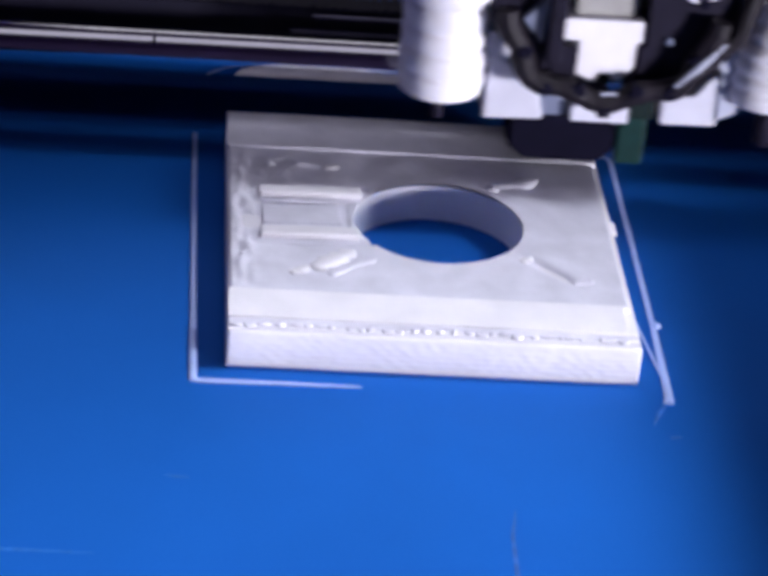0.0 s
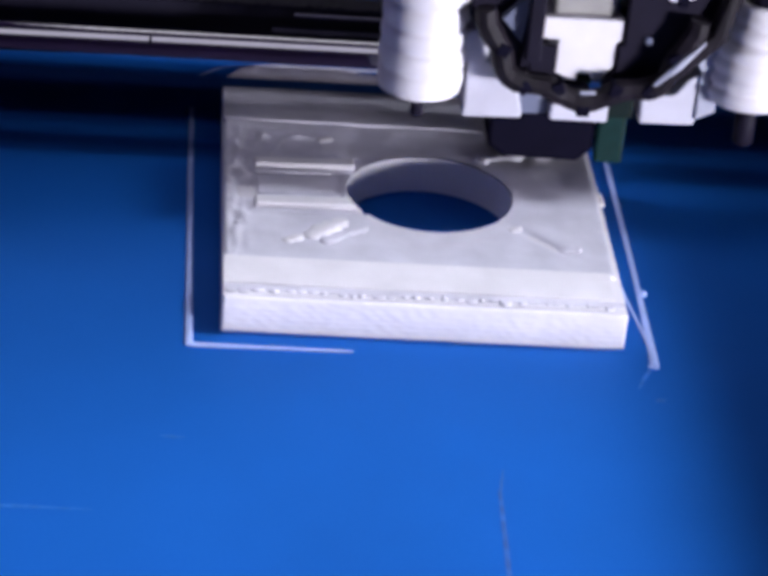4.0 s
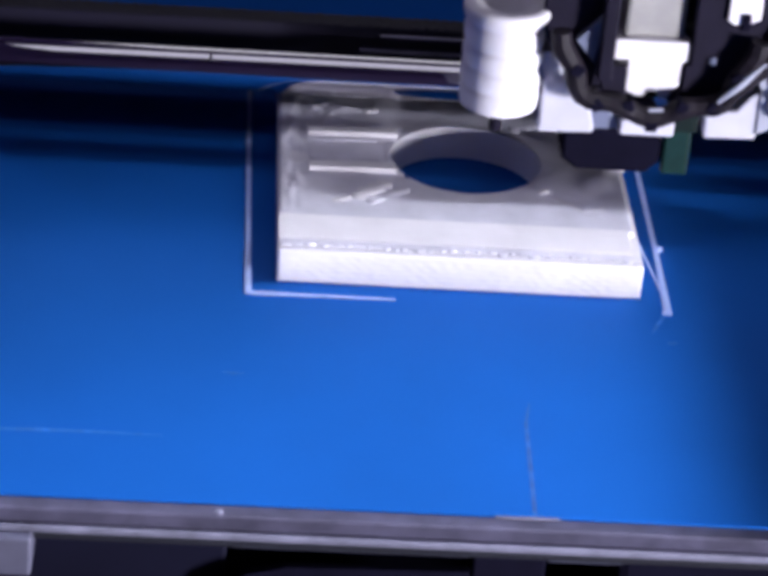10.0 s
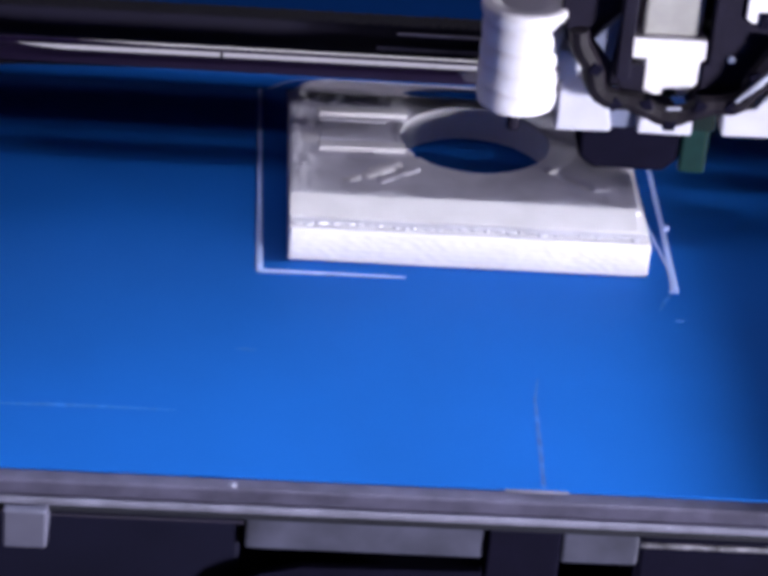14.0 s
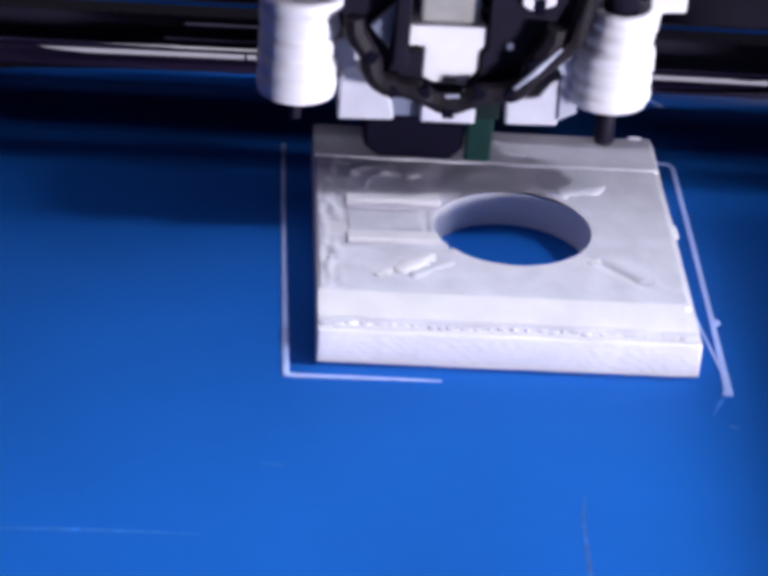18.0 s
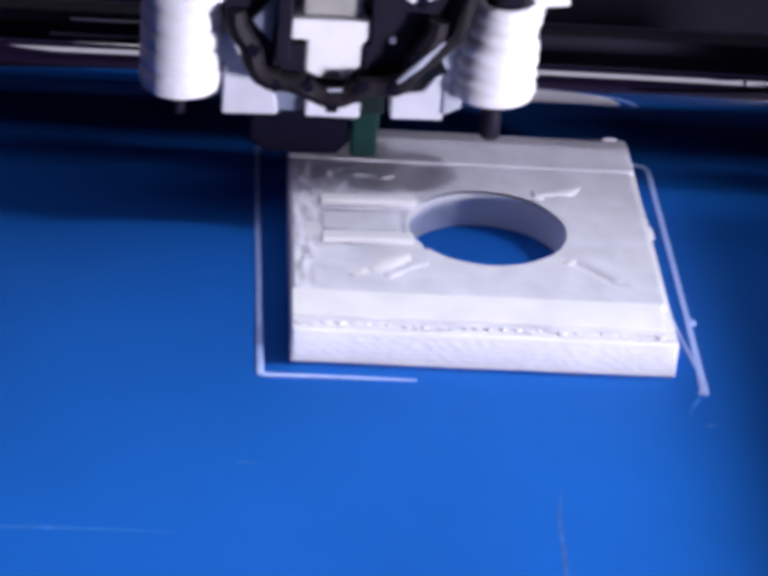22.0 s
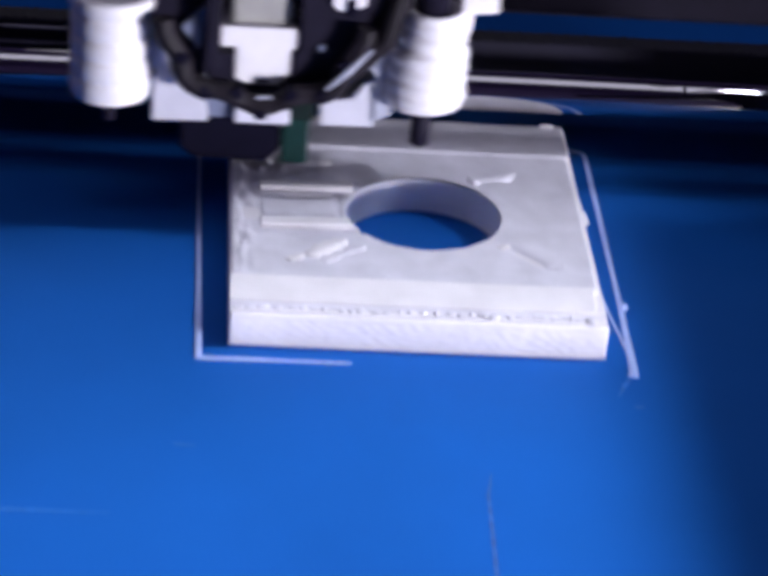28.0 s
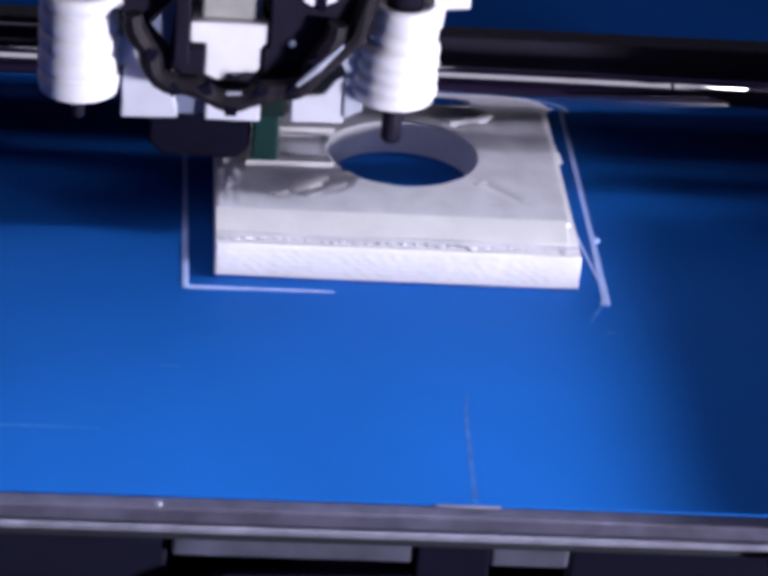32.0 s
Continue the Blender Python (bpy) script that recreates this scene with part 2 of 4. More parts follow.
def top_relief(x, y):
    """Strokes laid across the middle of the plate, with lumps on the left."""
    z = 7.75 + 0.22 * noise.noise(Vector((x * 0.16, y * 0.16, 3))) + 0.03 * noise.noise(Vector(((x + y) * 0.9, (x - y) * 0.12, 1)))
    lumps = math.exp(-((x + 27) / 9) ** 2 - ((y - 58) / 6) ** 2) + 0.8 * math.exp(-((x + 33) / 2.4) ** 2 - ((y - 36) / 14) ** 2)
    z += 1.3 * lumps * max(0.0, noise.noise(Vector((x * 0.42, y * 0.42, 7))) + 0.15)
    if -31 < x < -9:
        for line in (46.7, 30.9, 51.3, 35.6):
            z -= 0.75 * math.exp(-((y - line - 0.05 * (x + 20)) / 0.6) ** 2)
    if -30 < x < -13.2 and 36.4 < y - 0.05 * (x + 20) < 46.2:
        z -= 0.45
    strip = math.exp(-((x + 32.6) / 2.0) ** 2)
    z += 0.7 * strip * noise.noise(Vector((x * 0.5, y * 0.33, 11)))
    z += 0.015 * noise.noise(Vector((x * 1.1, y * 1.1, 5)))
    z -= 2.2 * math.exp(-((x + 31.2) / 1.5) ** 2 - ((y - 38.4) / 2.2) ** 2)
    z -= 1.1 * math.exp(-((x - 22.5 + 0.9 * (y - 24)) / 1.3) ** 2 - ((y - 24) / 4.5) ** 2)
    return z


def rib(ax, ay, bx, by, width, z0, z1):
    """A low bar on the plate from a to b."""
    d = Vector((bx - ax, by - ay, 0))
    bm = box(-d.length / 2, d.length / 2, -width / 2, width / 2, z0, z1, min(0.3, (z1 - z0) / 2.5))
    bmesh.ops.transform(bm, verts=bm.verts, matrix=Matrix.Translation(((ax + bx) / 2, (ay + by) / 2, 0)) @ Matrix.Rotation(math.atan2(d.y, d.x), 4, "Z"))
    return bm


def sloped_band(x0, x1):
    """The front band, which falls a little towards its front edge to catch more lamp light."""
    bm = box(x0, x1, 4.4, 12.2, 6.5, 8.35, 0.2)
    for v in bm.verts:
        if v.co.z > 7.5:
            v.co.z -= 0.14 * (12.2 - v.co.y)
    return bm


def ripple_wall(x0, x1, z0, z1, nx=300, nz=24):
    """The front wall's skin, with layer lines and slanted ripples, a tenth of a millimetre deep."""
    out = bmesh.new()
    grid = []
    for i in range(nx + 1):
        x = x0 + (x1 - x0) * i / nx
        col = []
        for k in range(nz + 1):
            z = z0 + (z1 - z0) * k / nz
            slant = 0.5 + 0.5 * noise.noise(Vector((x * 0.07, z * 0.25, 9)))
            d = 0.035 * math.sin(6.5 * z + 1.5 * noise.noise(Vector((x * 0.2, z, 2)))) + 0.08 * slant ** 2 * math.sin(2.1 * x + 3.4 * z + 5 * noise.noise(Vector((x * 0.15, z * 0.3, 6)))) + 0.09 * noise.noise(Vector((x * 0.5, z * 0.8, 4)))
            col.append(out.verts.new((x, -0.2 + d if 0 < i < nx and 0 < k < nz else 0.05, z)))
        grid.append(col)
    for a, b in zip(grid, grid[1:]):
        for k in range(nz):
            out.faces.new((a[k], b[k], b[k + 1], a[k + 1]))
    return out


def build_print():
    ob = thing("printed_plate", "white printed plastic plate with round hole on blue bed", "printed part")
    part("base_slab", holed_slab(-35, 35, 0, 81.4, 0, 6.75, CX, CY, CR), WHITE, ob, "white side wall with fine layer lines")
    part("upper_slab", holed_slab(-35, 35, 4.5, 81.4, 6.75, 7.1, CX, CY, CR), WHITE, ob)
    part("top_skin", polar_skin(-34.9, 34.4, 11.8, 67.2, top_relief), ROUGH_TOP, ob, "rough dull top layer", True)
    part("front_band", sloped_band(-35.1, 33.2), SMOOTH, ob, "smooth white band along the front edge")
    part("back_band", prism([(-35.1, 6.9), (34.6, 6.9), (34.6, 8.1), (20, 8.0), (0, 8.15), (-35.1, 8.1)], 66.8, 81.2, 0.3), ROUGH_TOP, ob, "dull white band along the back edge")
    part("ridge", rib(-29.2, 48.6, -10.6, 49.6, 3.0, 7.2, 8.7), SMOOTH, ob)
    part("ridge", rib(-29.2, 33.1, -11.6, 33.8, 3.2, 7.2, 8.7), SMOOTH, ob)
    part("panel", rib(-28.8, 40.9, -14.6, 41.6, 6.6, 6.9, 7.62), ROUGH_TOP, ob)
    part("ledge", rib(-29.0, 45.9, -15.0, 46.4, 0.9, 7.3, 7.9), ROUGH_TOP, ob)
    part("ledge", rib(-30.0, 29.6, -15.5, 30.1, 0.8, 7.3, 7.85), ROUGH_TOP, ob)
    for path, r, mat in (
        ([(-20.4, 20.4), (-17.8, 23.2), (-14.8, 26.2), (-12.0, 29.0)], 1.7, SMOOTH),
        ([(-17.6, 18.8), (-14.6, 21.4), (-11.4, 24.2), (-8.4, 26.6)], 1.0, ROUGH_TOP),
        ([(-24.4, 19.0), (-23.0, 20.0), (-21.4, 21.0), (-20.2, 22.0)], 0.9, SMOOTH),
        ([(12.8, 54.8), (16.6, 56.2), (20.4, 57.8), (23.8, 60.2)], 1.5, ROUGH_TOP),
        ([(25.0, 20.0), (26.6, 20.7), (28.2, 21.1), (29.8, 21.2)], 0.55, ROUGH_TOP),
        ([(16.6, 26.8), (17.8, 28.0), (19.4, 29.2)], 0.9, SMOOTH),
        ([(-33.0, 25.0), (-31.0, 27.2), (-29.6, 27.6)], 0.7, ROUGH_TOP),
        ([(-17.5, 59.0), (-15.6, 60.4), (-13.6, 60.2)], 0.9, SMOOTH),
        ([(-32.5, 55.0), (-29.0, 57.5), (-25.5, 57.8)], 0.7, ROUGH_TOP),
    ):
        pts, radii = [], []
        for k in range(len(path) - 1):
            for s in range(4):
                f = s / 4
                pts.append((path[k][0] * (1 - f) + path[k + 1][0] * f + random.uniform(-0.2, 0.2), path[k][1] * (1 - f) + path[k + 1][1] * f + random.uniform(-0.2, 0.2), 7.75 + random.uniform(-0.12, 0.02)))
                radii.append(r * random.uniform(0.6, 1.5))
        radii[0] = radii[-1] = r * 0.3
        part("rib", tube(pts, radii, 12, flat=0.3), mat, ob, smooth=True)
    part("lip", box(-34.9, 34.7, 2.6, 4.6, 6.6, 6.95, 0.05), ROUGH_TOP, ob, "narrow ledge under the band")
    part("front_wall", ripple_wall(-34.95, 34.95, 0.25, 6.95), WHITE, ob, "rippled white front wall", True)
    for k in range(30):
        x = -33.0 + 2.25 * k + random.uniform(-0.7, 0.7)
        bm = bmesh.new()
        bmesh.ops.create_icosphere(bm, subdivisions=2, radius=1.0, matrix=Matrix.LocRotScale((x, 2.35 + random.uniform(-0.5, 0.6), 6.87), None, (random.uniform(0.5, 1.3), random.uniform(0.5, 0.9), random.uniform(0.3, 0.55))))
        part("bead", bm, ROUGH_TOP, ob, smooth=True)
    for k in range(5):
        bm = bmesh.new()
        bmesh.ops.create_icosphere(bm, subdivisions=2, radius=1.0, matrix=Matrix.LocRotScale((random.uniform(2, 34), 81.1, random.uniform(7.2, 8.3)), None, (random.uniform(0.5, 1.1), 0.4, random.uniform(0.2, 0.35))))
        part("crumb", bm, ROUGH_TOP, ob, smooth=True)
    for pts in ([(35, 60, 3), (36.0, 58, 2.6), (36.3, 55, 3.1), (35.2, 52, 3.4)], [(35, 50, 5), (36.2, 49, 4.6), (36.4, 46, 4.2), (35, 44.5, 4.6)]):
        part("loose_strand", tube(pts, 0.35, 6), SMOOTH, ob)
    return ob


plate = build_print()


def build_skirt():
    ob = thing("skirt_strand", "thin pale plastic strand laid round the plate", "plastic strand")
    z = 0.2
    part("strand", tube([(-40.8, 86.5, z), (-40.8, 60, z), (-40.6, 25, z), (-40.5, -4.0, z), (-40.4, -5.3, z), (-39.6, -5.5, z), (-26, -5.4, z), (-12.4, -5.4, z)], [0.5, 0.5, 0.55, 0.7, 0.8, 0.6, 0.4, 0.3], flat=0.5), STRAND, ob)
    part("strand", tube([(34, 87.0, z), (37.5, 86.2, z), (39.8, 85.6, z), (40.6, 84, z), (40.5, 50, z), (40.3, 20, z), (40.0, 4, z), (39.8, -4.6, z), (39.5, -6.0, z)], [0.35, 0.4, 0.45, 0.5, 0.5, 0.5, 0.65, 0.8, 0.95], flat=0.5), STRAND, ob)
    part("loose_strand", tube([(39.7, 1, z), (38.6, 10, z + 0.1), (37.2, 21, z + 0.2), (36.4, 27, z)], 0.28, 6), STRAND, ob)
    part("blob", lathe([(0.9, 0.0), (0.8, 0.5), (0.3, 0.75)], 16, (40.9, 19.9, 0)), STRAND, ob, smooth=True)
    part("loose_strand", tube([(38.9, -6.6, 0.06), (37.4, -9.5, 0.06), (36.0, -13, 0.06)], [0.25, 0.3, 0.1], 6, flat=0.4), SCRATCH, ob)
    part("loose_strand", tube([(38.6, -16.6, 0.05), (40.2, -16.4, 0.05)], [0.4, 0.3], 6, flat=0.4), SCRATCH, ob)
    return ob


skirt = build_skirt()


# ---- the gantry ----
def build_gantry():
    ob = thing("gantry", "polished chrome cross rod before a black belt beam", "gantry")
    rod = part("rod", lathe([(4.2, -262), (4.2, 262)], 96, (0, 82, 19.4), ALONG_X), CHROME, ob, "polished chrome rod", True)
    for x, w in ((-49.6, 0.22), (57.4, 0.25)):
        arc = [(x, 82 - 4.2 * math.cos(radians(a)), 19.4 + 4.2 * math.sin(radians(a))) for a in (38, 46, 54, 62, 70)]
        part("mark", tube(arc, [w * 0.4, w, w * 1.2, w, w * 0.4], 8), RUBBER, rod, "dark tick on the rod")
    for x0, x1, a in ((59, 66, 52), (62, 74, 60), (70, 82, 55), (50, 56, 63)):
        y, z = 82 - 4.2 * math.cos(radians(a)), 19.4 + 4.2 * math.sin(radians(a))
        part("mark", tube([(x0, y, z), ((x0 + x1) / 2, y, z), (x1, y, z)], [0.04, 0.16, 0.04], 8), RUBBER, rod, "thin dark scratch along the rod")
    beam = box(-262, 262, 91, 97, 10.6, 26.2, 0.4)
    # Unseen rear shelf, added to block light passing under the beam.
    box(-262, 262, 96.8, 121, 10.6, 13, 0.4, beam)
    part("beam", beam, BEAM, ob, "black belt beam")
    teeth = bmesh.new()
    for k in range(262):
        box(-262 + 2 * k, -261 + 2 * k, 91.5, 96.5, 26.0, 26.2 + 0.3 * random.random(), 0, teeth)
    tagged(part("belt_teeth", teeth, BEAM, ob, "fine teeth of the belt"), kind="stuff")
    for x in (-262, 242):
        part("end_plate", box(x, x + 20, 60, 110, -80, 220, 1), BLACK, ob, "black upright plate")
    return ob


build_gantry()


# ---- the printer's base under the bed ----
def build_base():
    ob = thing("printer_base", "dark printer base with grey plastic blocks under the bed", "printer base")
    part("block", box(-41.7, 0.6, -30.5, -20, -20.4, -9.4, 0.6), GREY, ob, "grey plastic block")
    part("block", box(14.1, 27.8, -30.5, -20, -20.6, -9.4, 0.6), GREY, ob, "grey plastic block")
    part("bracket", box(0.9, 13.8, -31.5, -22, -44, -9.0, 0.5), RUBBER, ob, "black bracket")
    part("panel", box(-150, -42.4, -29, -12, -43.5, -12, 0.8), PANEL, ob, "dark grey panel")
    part("guard", prism([(-45.5, -43.5), (-44.6, -28.5), (-42.9, -25.9), (-38.8, -23.6), (-32.0, -21.9), (0.2, -21.1), (0.6, -43.5)], -33.5, -31.5, 0.3), RUBBER, ob, "black guard with a rounded corner")
    part("tie_rod", lathe([(0.42 + 0.2 * (k % 2), 28 + 0.4 * k) for k in range(200)], 14, (0, -30, -16.2), ALONG_X), THREAD, ob, "thin threaded steel rod", True)
    part("tie_rod", lathe([(0.3, -150), (0.3, -42)], 20, (0, -30.6, -14.8), ALONG_X), BLACK, ob, "thin dark rod", True)
    part("panel", box(28.4, 150, -22, -8, -60, -10, 2), RUBBER, ob, "black panel")
    part("foot_panel", box(-150, 150, -20, 120, -80, -44, 2), RUBBER, ob, "black foot")
    # Added out of view to hold light from behind off the bed.
    part("rear_blocker", box(-150, 150, 216, 222, -80, 82, 1), BLACK, ob, "unseen black panel added to shade the back of the bed")
    # Unseen blocker: shades the bed's right and hides a lamp glint on the rod.
    shade_frame = box(124, 130, 12, 76, -80, 106, 1)
    box(124, 130, -120, 12, 62, 106, 1, shade_frame)
    part("shade_arm", shade_frame, BLACK, ob, "unseen black arm added to shade the right of the bed")
    for x in (-150, 140):
        part("side_rail", box(x, x + 10, -20, 120, -44, -11, 1), BLACK, ob, "black side rail")
    return ob


build_base()


# ---- the print head, which slides along the rod ----
def ribbed(rings, bore, seg=56):
    """A sleeve stacked from (radius, z, shift) rings, open down its middle."""
    out = bmesh.new()
    loops = []
    for r, z, dx in [(bore, rings[0][1], 0.0)] + rings + [(bore, rings[-1][1], rings[-1][2]), (bore, rings[0][1], 0.0)]:
        sag = 0.25 if rings[1][1] < z < rings[-3][1] else 0.0
        turns = [2 * math.pi * k / seg for k in range(seg)]
        loops.append([out.verts.new((dx + r * math.cos(a), r * math.sin(a), z + sag * math.sin(a - 0.9 * z) * math.cos(a))) for a in turns])
    for a, b in zip(loops, loops[1:]):
        for k in range(seg):
            out.faces.new((a[k], a[(k + 1) % seg], b[(k + 1) % seg], b[k]))
    bmesh.ops.remove_doubles(out, verts=out.verts, dist=1e-4)
    return out


def moved(bm, x, y, z):
    bmesh.ops.translate(bm, vec=(x, y, z), verts=bm.verts)
    return bm


def build_head():
    ob = thing("extruder_carriage", "white and black print head hanging from the chrome rod", "print carriage")
    left = [(7.0, 23.6, 0), (7.6, 23.9, 0)]
    for z, r in ((24.2, 7.85), (28.6, 8.0), (33.0, 7.95), (37.4, 8.0)):
        left += [(r - 0.45, z, 0), (r - 0.05, z + 0.5, 0), (r + 0.1, z + 1.6, 0), (r + 0.08, z + 3.0, 0), (r - 0.1, z + 3.7, 0), (r - 0.5, z + 4.1, 0)]
    left += [(8.0, 42.2, 0), (8.5, 43.2, 0), (8.6, 44.6, 0), (8.2, 45.2, 0)]
    part("sleeve", moved(ribbed(left, 4.7), -27.3, 64, 0), SLEEVE, ob, "ribbed white sleeve with an open top", True)
    right = [(7.2, 25.0, 0), (7.9, 25.3, 0)]
    for z, r, dx in ((26.0, 8.35, 0), (29.0, 8.25, -0.05), (31.8, 8.2, 0.1), (34.8, 8.1, 0.2), (38.0, 6.9, 0.85), (41.2, 6.3, 1.0)):
        right += [(r - 0.35, z - 0.1, dx), (r + 0.1, z + 0.5, dx), (r + 0.2, z + 1.2, dx), (r + 0.1, z + 1.9, dx), (r - 0.45, z + 2.5, dx)]
    right += [(6.1, 44.2, 1.0), (5.9, 44.8, 1.0)]
    part("sleeve", moved(ribbed(right, 4.2), 34.1, 64, 0), SLEEVE, ob, "ribbed white sleeve wound in steps", True)
    part("cap", lathe([(3.4, 38), (3.4, 49), (4.2, 49.4), (4.2, 54)], 32, (34.8, 64, 0)), BLACK, ob, "black cap in the sleeve", True)
    part("pin", lathe([(1.0, 17.4), (1.3, 17.8), (1.3, 24.5)], 24, (-27.3, 64.5, 0)), BLACK, ob, "black pin", True)
    part("pin", lathe([(1.6, 16.2), (2.0, 16.7), (2.0, 26)], 24, (34.2, 62.5, 0)), BLACK, ob, "black pin", True)
    part("top_bracket", prism([(40.3, 40), (42.4, 40), (42.8, 44.2), (47.5, 44.6), (47.5, 56), (40.3, 56)], 63, 69, 0.4), SLEEVE, ob, "white bracket beside the cap")
    part("clamp", prism([(-19.0, 18.7), (-7.9, 19.0), (-7.9, 20.4), (-9.4, 26.0), (-10.8, 28.6), (-12.4, 30.2), (-18.7, 30.3)], 62, 72, 0.5), CLAMP, ob, "milky white clamp block")
    part("clamp", prism([(-20.0, 29.6), (-15.6, 29.6), (-15.2, 32.6), (-16.4, 35.0), (-18.0, 36.4), (-20, 36.4)], 62, 72, 0.5), CLAMP, ob, "milky white clamp block")
    part("gusset", prism([(-7.8, 19.1), (-2.7, 19.2), (-2.9, 21.6), (-6.0, 24.0), (-9.0, 25.6)], 64, 70, 0.3), FROST, ob, "greyish translucent gusset")
    part("lip", box(-2.6, 8.2, 62, 68, 19.0, 22.3, 0.4), CLAMP, ob, "milky white lip under the fan")
    part("clamp", prism([(14.2, 19.2), (24.6, 19.4), (24.6, 30.2), (22.4, 28.8), (20.2, 25.6), (14.0, 24.6)], 62, 72, 0.5), CLAMP, ob, "milky white clamp block")
    part("side_panel", prism([(24.4, 20.8), (28.0, 22.6), (28.4, 38), (25.0, 39), (22.8, 33.6), (24.4, 30.6)], 61.4, 63, 0.3), PALE, ob, "bluish translucent side panel")
    fan = part("fan_housing", prism([(-6.2, 36.2), (-3.1, 36.2), (-3.1, 29.6), (-0.6, 28.6), (1.0, 28.6), (1.2, 29.8), (3.6, 29.8), (3.8, 28.6), (5.4, 28.8), (7.8, 31.4), (7.8, 36.2), (8.8, 36.4), (8.8, 40.7), (-6.2, 40.6)], 60, 74, 0.4), SLEEVE, ob, "stepped white fan housing")
    part("motor", box(-4.2, 7.6, 62.0, 73, 40.4, 58, 0.8), CAN, fan, "pale grey motor block")
    arc = []
    for k in range(33):
        a = math.pi * (k / 32)
        r = 1 + 0.05 * math.cos(8 * a)
        arc.append((2.2 - 18.6 * r * math.cos(a), 56.5, 43.2 - 16.6 * r * math.sin(a) ** 0.8))
    ring = part("duct_ring", tube(arc, [2.0 + 0.35 * math.sin(9 * k / 32 * math.pi) ** 2 for k in range(33)], 8), DUCT, ob, "dark brown ring round the fan")
    for a in (30, 52, 74, 90, 108, 130, 150):
        q = radians(a)
        bm = box(-1.2, 1.2, -2.2, 1.6, -1.2, 1.2, 0.25)
        bmesh.ops.rotate(bm, cent=(0, 0, 0), matrix=Matrix.Rotation(q, 3, "Y"), verts=bm.verts)
        part("tooth", moved(bm, 2.2 - 18.2 * math.cos(q), 56.5, 43.2 - (18.4 if a in (52, 90, 130) else 15.0) * math.sin(q)), RUBBER, ring)
    part("inner_fork", box(-9.2, -6.3, 56.6, 59.8, 33, 52, 0.4), BLACK, ob, "black upright bar beside the fan")
    part("inner_fork", prism([(-7.4, 27.6), (-3.3, 28.2), (-3.3, 35.8), (-6.4, 36.0), (-8.6, 33.4)], 57.6, 59.8, 0.3), BLACK, ob, "black step under the fan")
    part("cowl", prism([(5.6, 27.6), (15.0, 28.2), (20.0, 34.0), (25.6, 40.5), (25.6, 52), (9.0, 52), (9.0, 36.2), (8.0, 36.0), (8.0, 31.2)], 59.2, 62, 0.4), BLACK, ob, "black cowl beside the fan")
    part("cowl", prism([(-20.4, 40.5), (-15.0, 33.0), (-9.4, 28.4), (-9.0, 36.0), (-9.0, 52), (-20.4, 52)], 61.2, 63, 0.4), BLACK, ob, "black cowl behind the ring")
    part("connector", prism([(15.0, 46.6), (16.6, 45.6), (19.6, 46.2), (21.4, 47.0), (21.4, 52), (15.0, 52)], 58.2, 59.4, 0.2), SLEEVE, ob, "small white connector")
    # The notch's darkness is put in as a solid black block.
    part("connector_notch", box(17.6, 19.4, 57.6, 58.3, 44.8, 48.2, 0.2), RUBBER, ob, "black block standing for the dark notch of the connector")
    part("stud", lathe([(0.8, -0.5), (0.8, 0.3), (0.4, 0.6)], 16, (13.3, 59.0, 37.5), ALONG_Y), FROST, ob, "small pale stud")
    part("cable_tie", tube([(25.8, 60, 43), (26.0, 59.6, 46), (26.4, 59.4, 52)], [0.35, 0.5, 0.5], 8), PALE, ob, "thin pale strip")
    # No opening here: a black block gives the shade inside the slot.
    part("slot", box(25.2, 27.4, 64.0, 66.2, 22.4, 23.3, 0.2), RUBBER, ob, "black block standing for the dark inside of a slot")
    part("facet", prism([(-13.9, 40.3), (-8.6, 46.0), (-9.2, 42), (-9.9, 35.6)], 59, 61, 0.2), FROST, ob, "pale facet behind the ring")
    part("arm", tube([(14, 56.5, 28.5), (19, 56.5, 33.5), (25.5, 57.5, 40), (28, 59, 50)], [1.7, 1.9, 2.0, 2.0], 8), DUCT, ob, "dark brown cable arm")
    part("wire", tube([(14.6, 54.4, 30.8), (18.6, 54.2, 35.0), (23.0, 55.0, 39.4)], [0.4, 0.8, 0.3], 8), PALE, ob, "pale wire along the arm")
    part("wire", tube([(1.2, 54.0, 28.6), (4.0, 53.8, 28.9)], 0.35, 6), PALE, ob, "short pale wire")
    part("heater_block", prism([(-13.4, 12.0), (-10.2, 9.6), (4.0, 9.4), (6.8, 12.2), (6.8, 19.5), (-13.4, 19.5)], 64.4, 78, 0.8), RUBBER, ob, "black heater block")
    part("nozzle", lathe([(0.5, 8.3), (1.0, 8.6), (3.0, 10.4), (3.0, 12)], 20, (-2.5, 69, 0)), CHROME, ob, "small nozzle", True)
    part("wiring_board", box(6.9, 12.3, 63.6, 66, 9.8, 19.6, 0.6), TEAL, ob, "dark teal wiring board")
    part("wiring_board", box(8.0, 13.2, 63.2, 68, 19.4, 42, 0.6), DEEP, ob, "dark teal wiring board")
    part("carriage_plate", box(-21, 29, 72.5, 76.5, 24.5, 46, 0.5), BLACK, ob, "black carriage plate")
    # Pale bars put in for thin highlight lines that travel with the head.
    part("highlight_bar", box(-54, -20, 87, 88.2, 22.4, 22.9, 0.15), ALU, ob, "thin metal bar standing in for a highlight line")
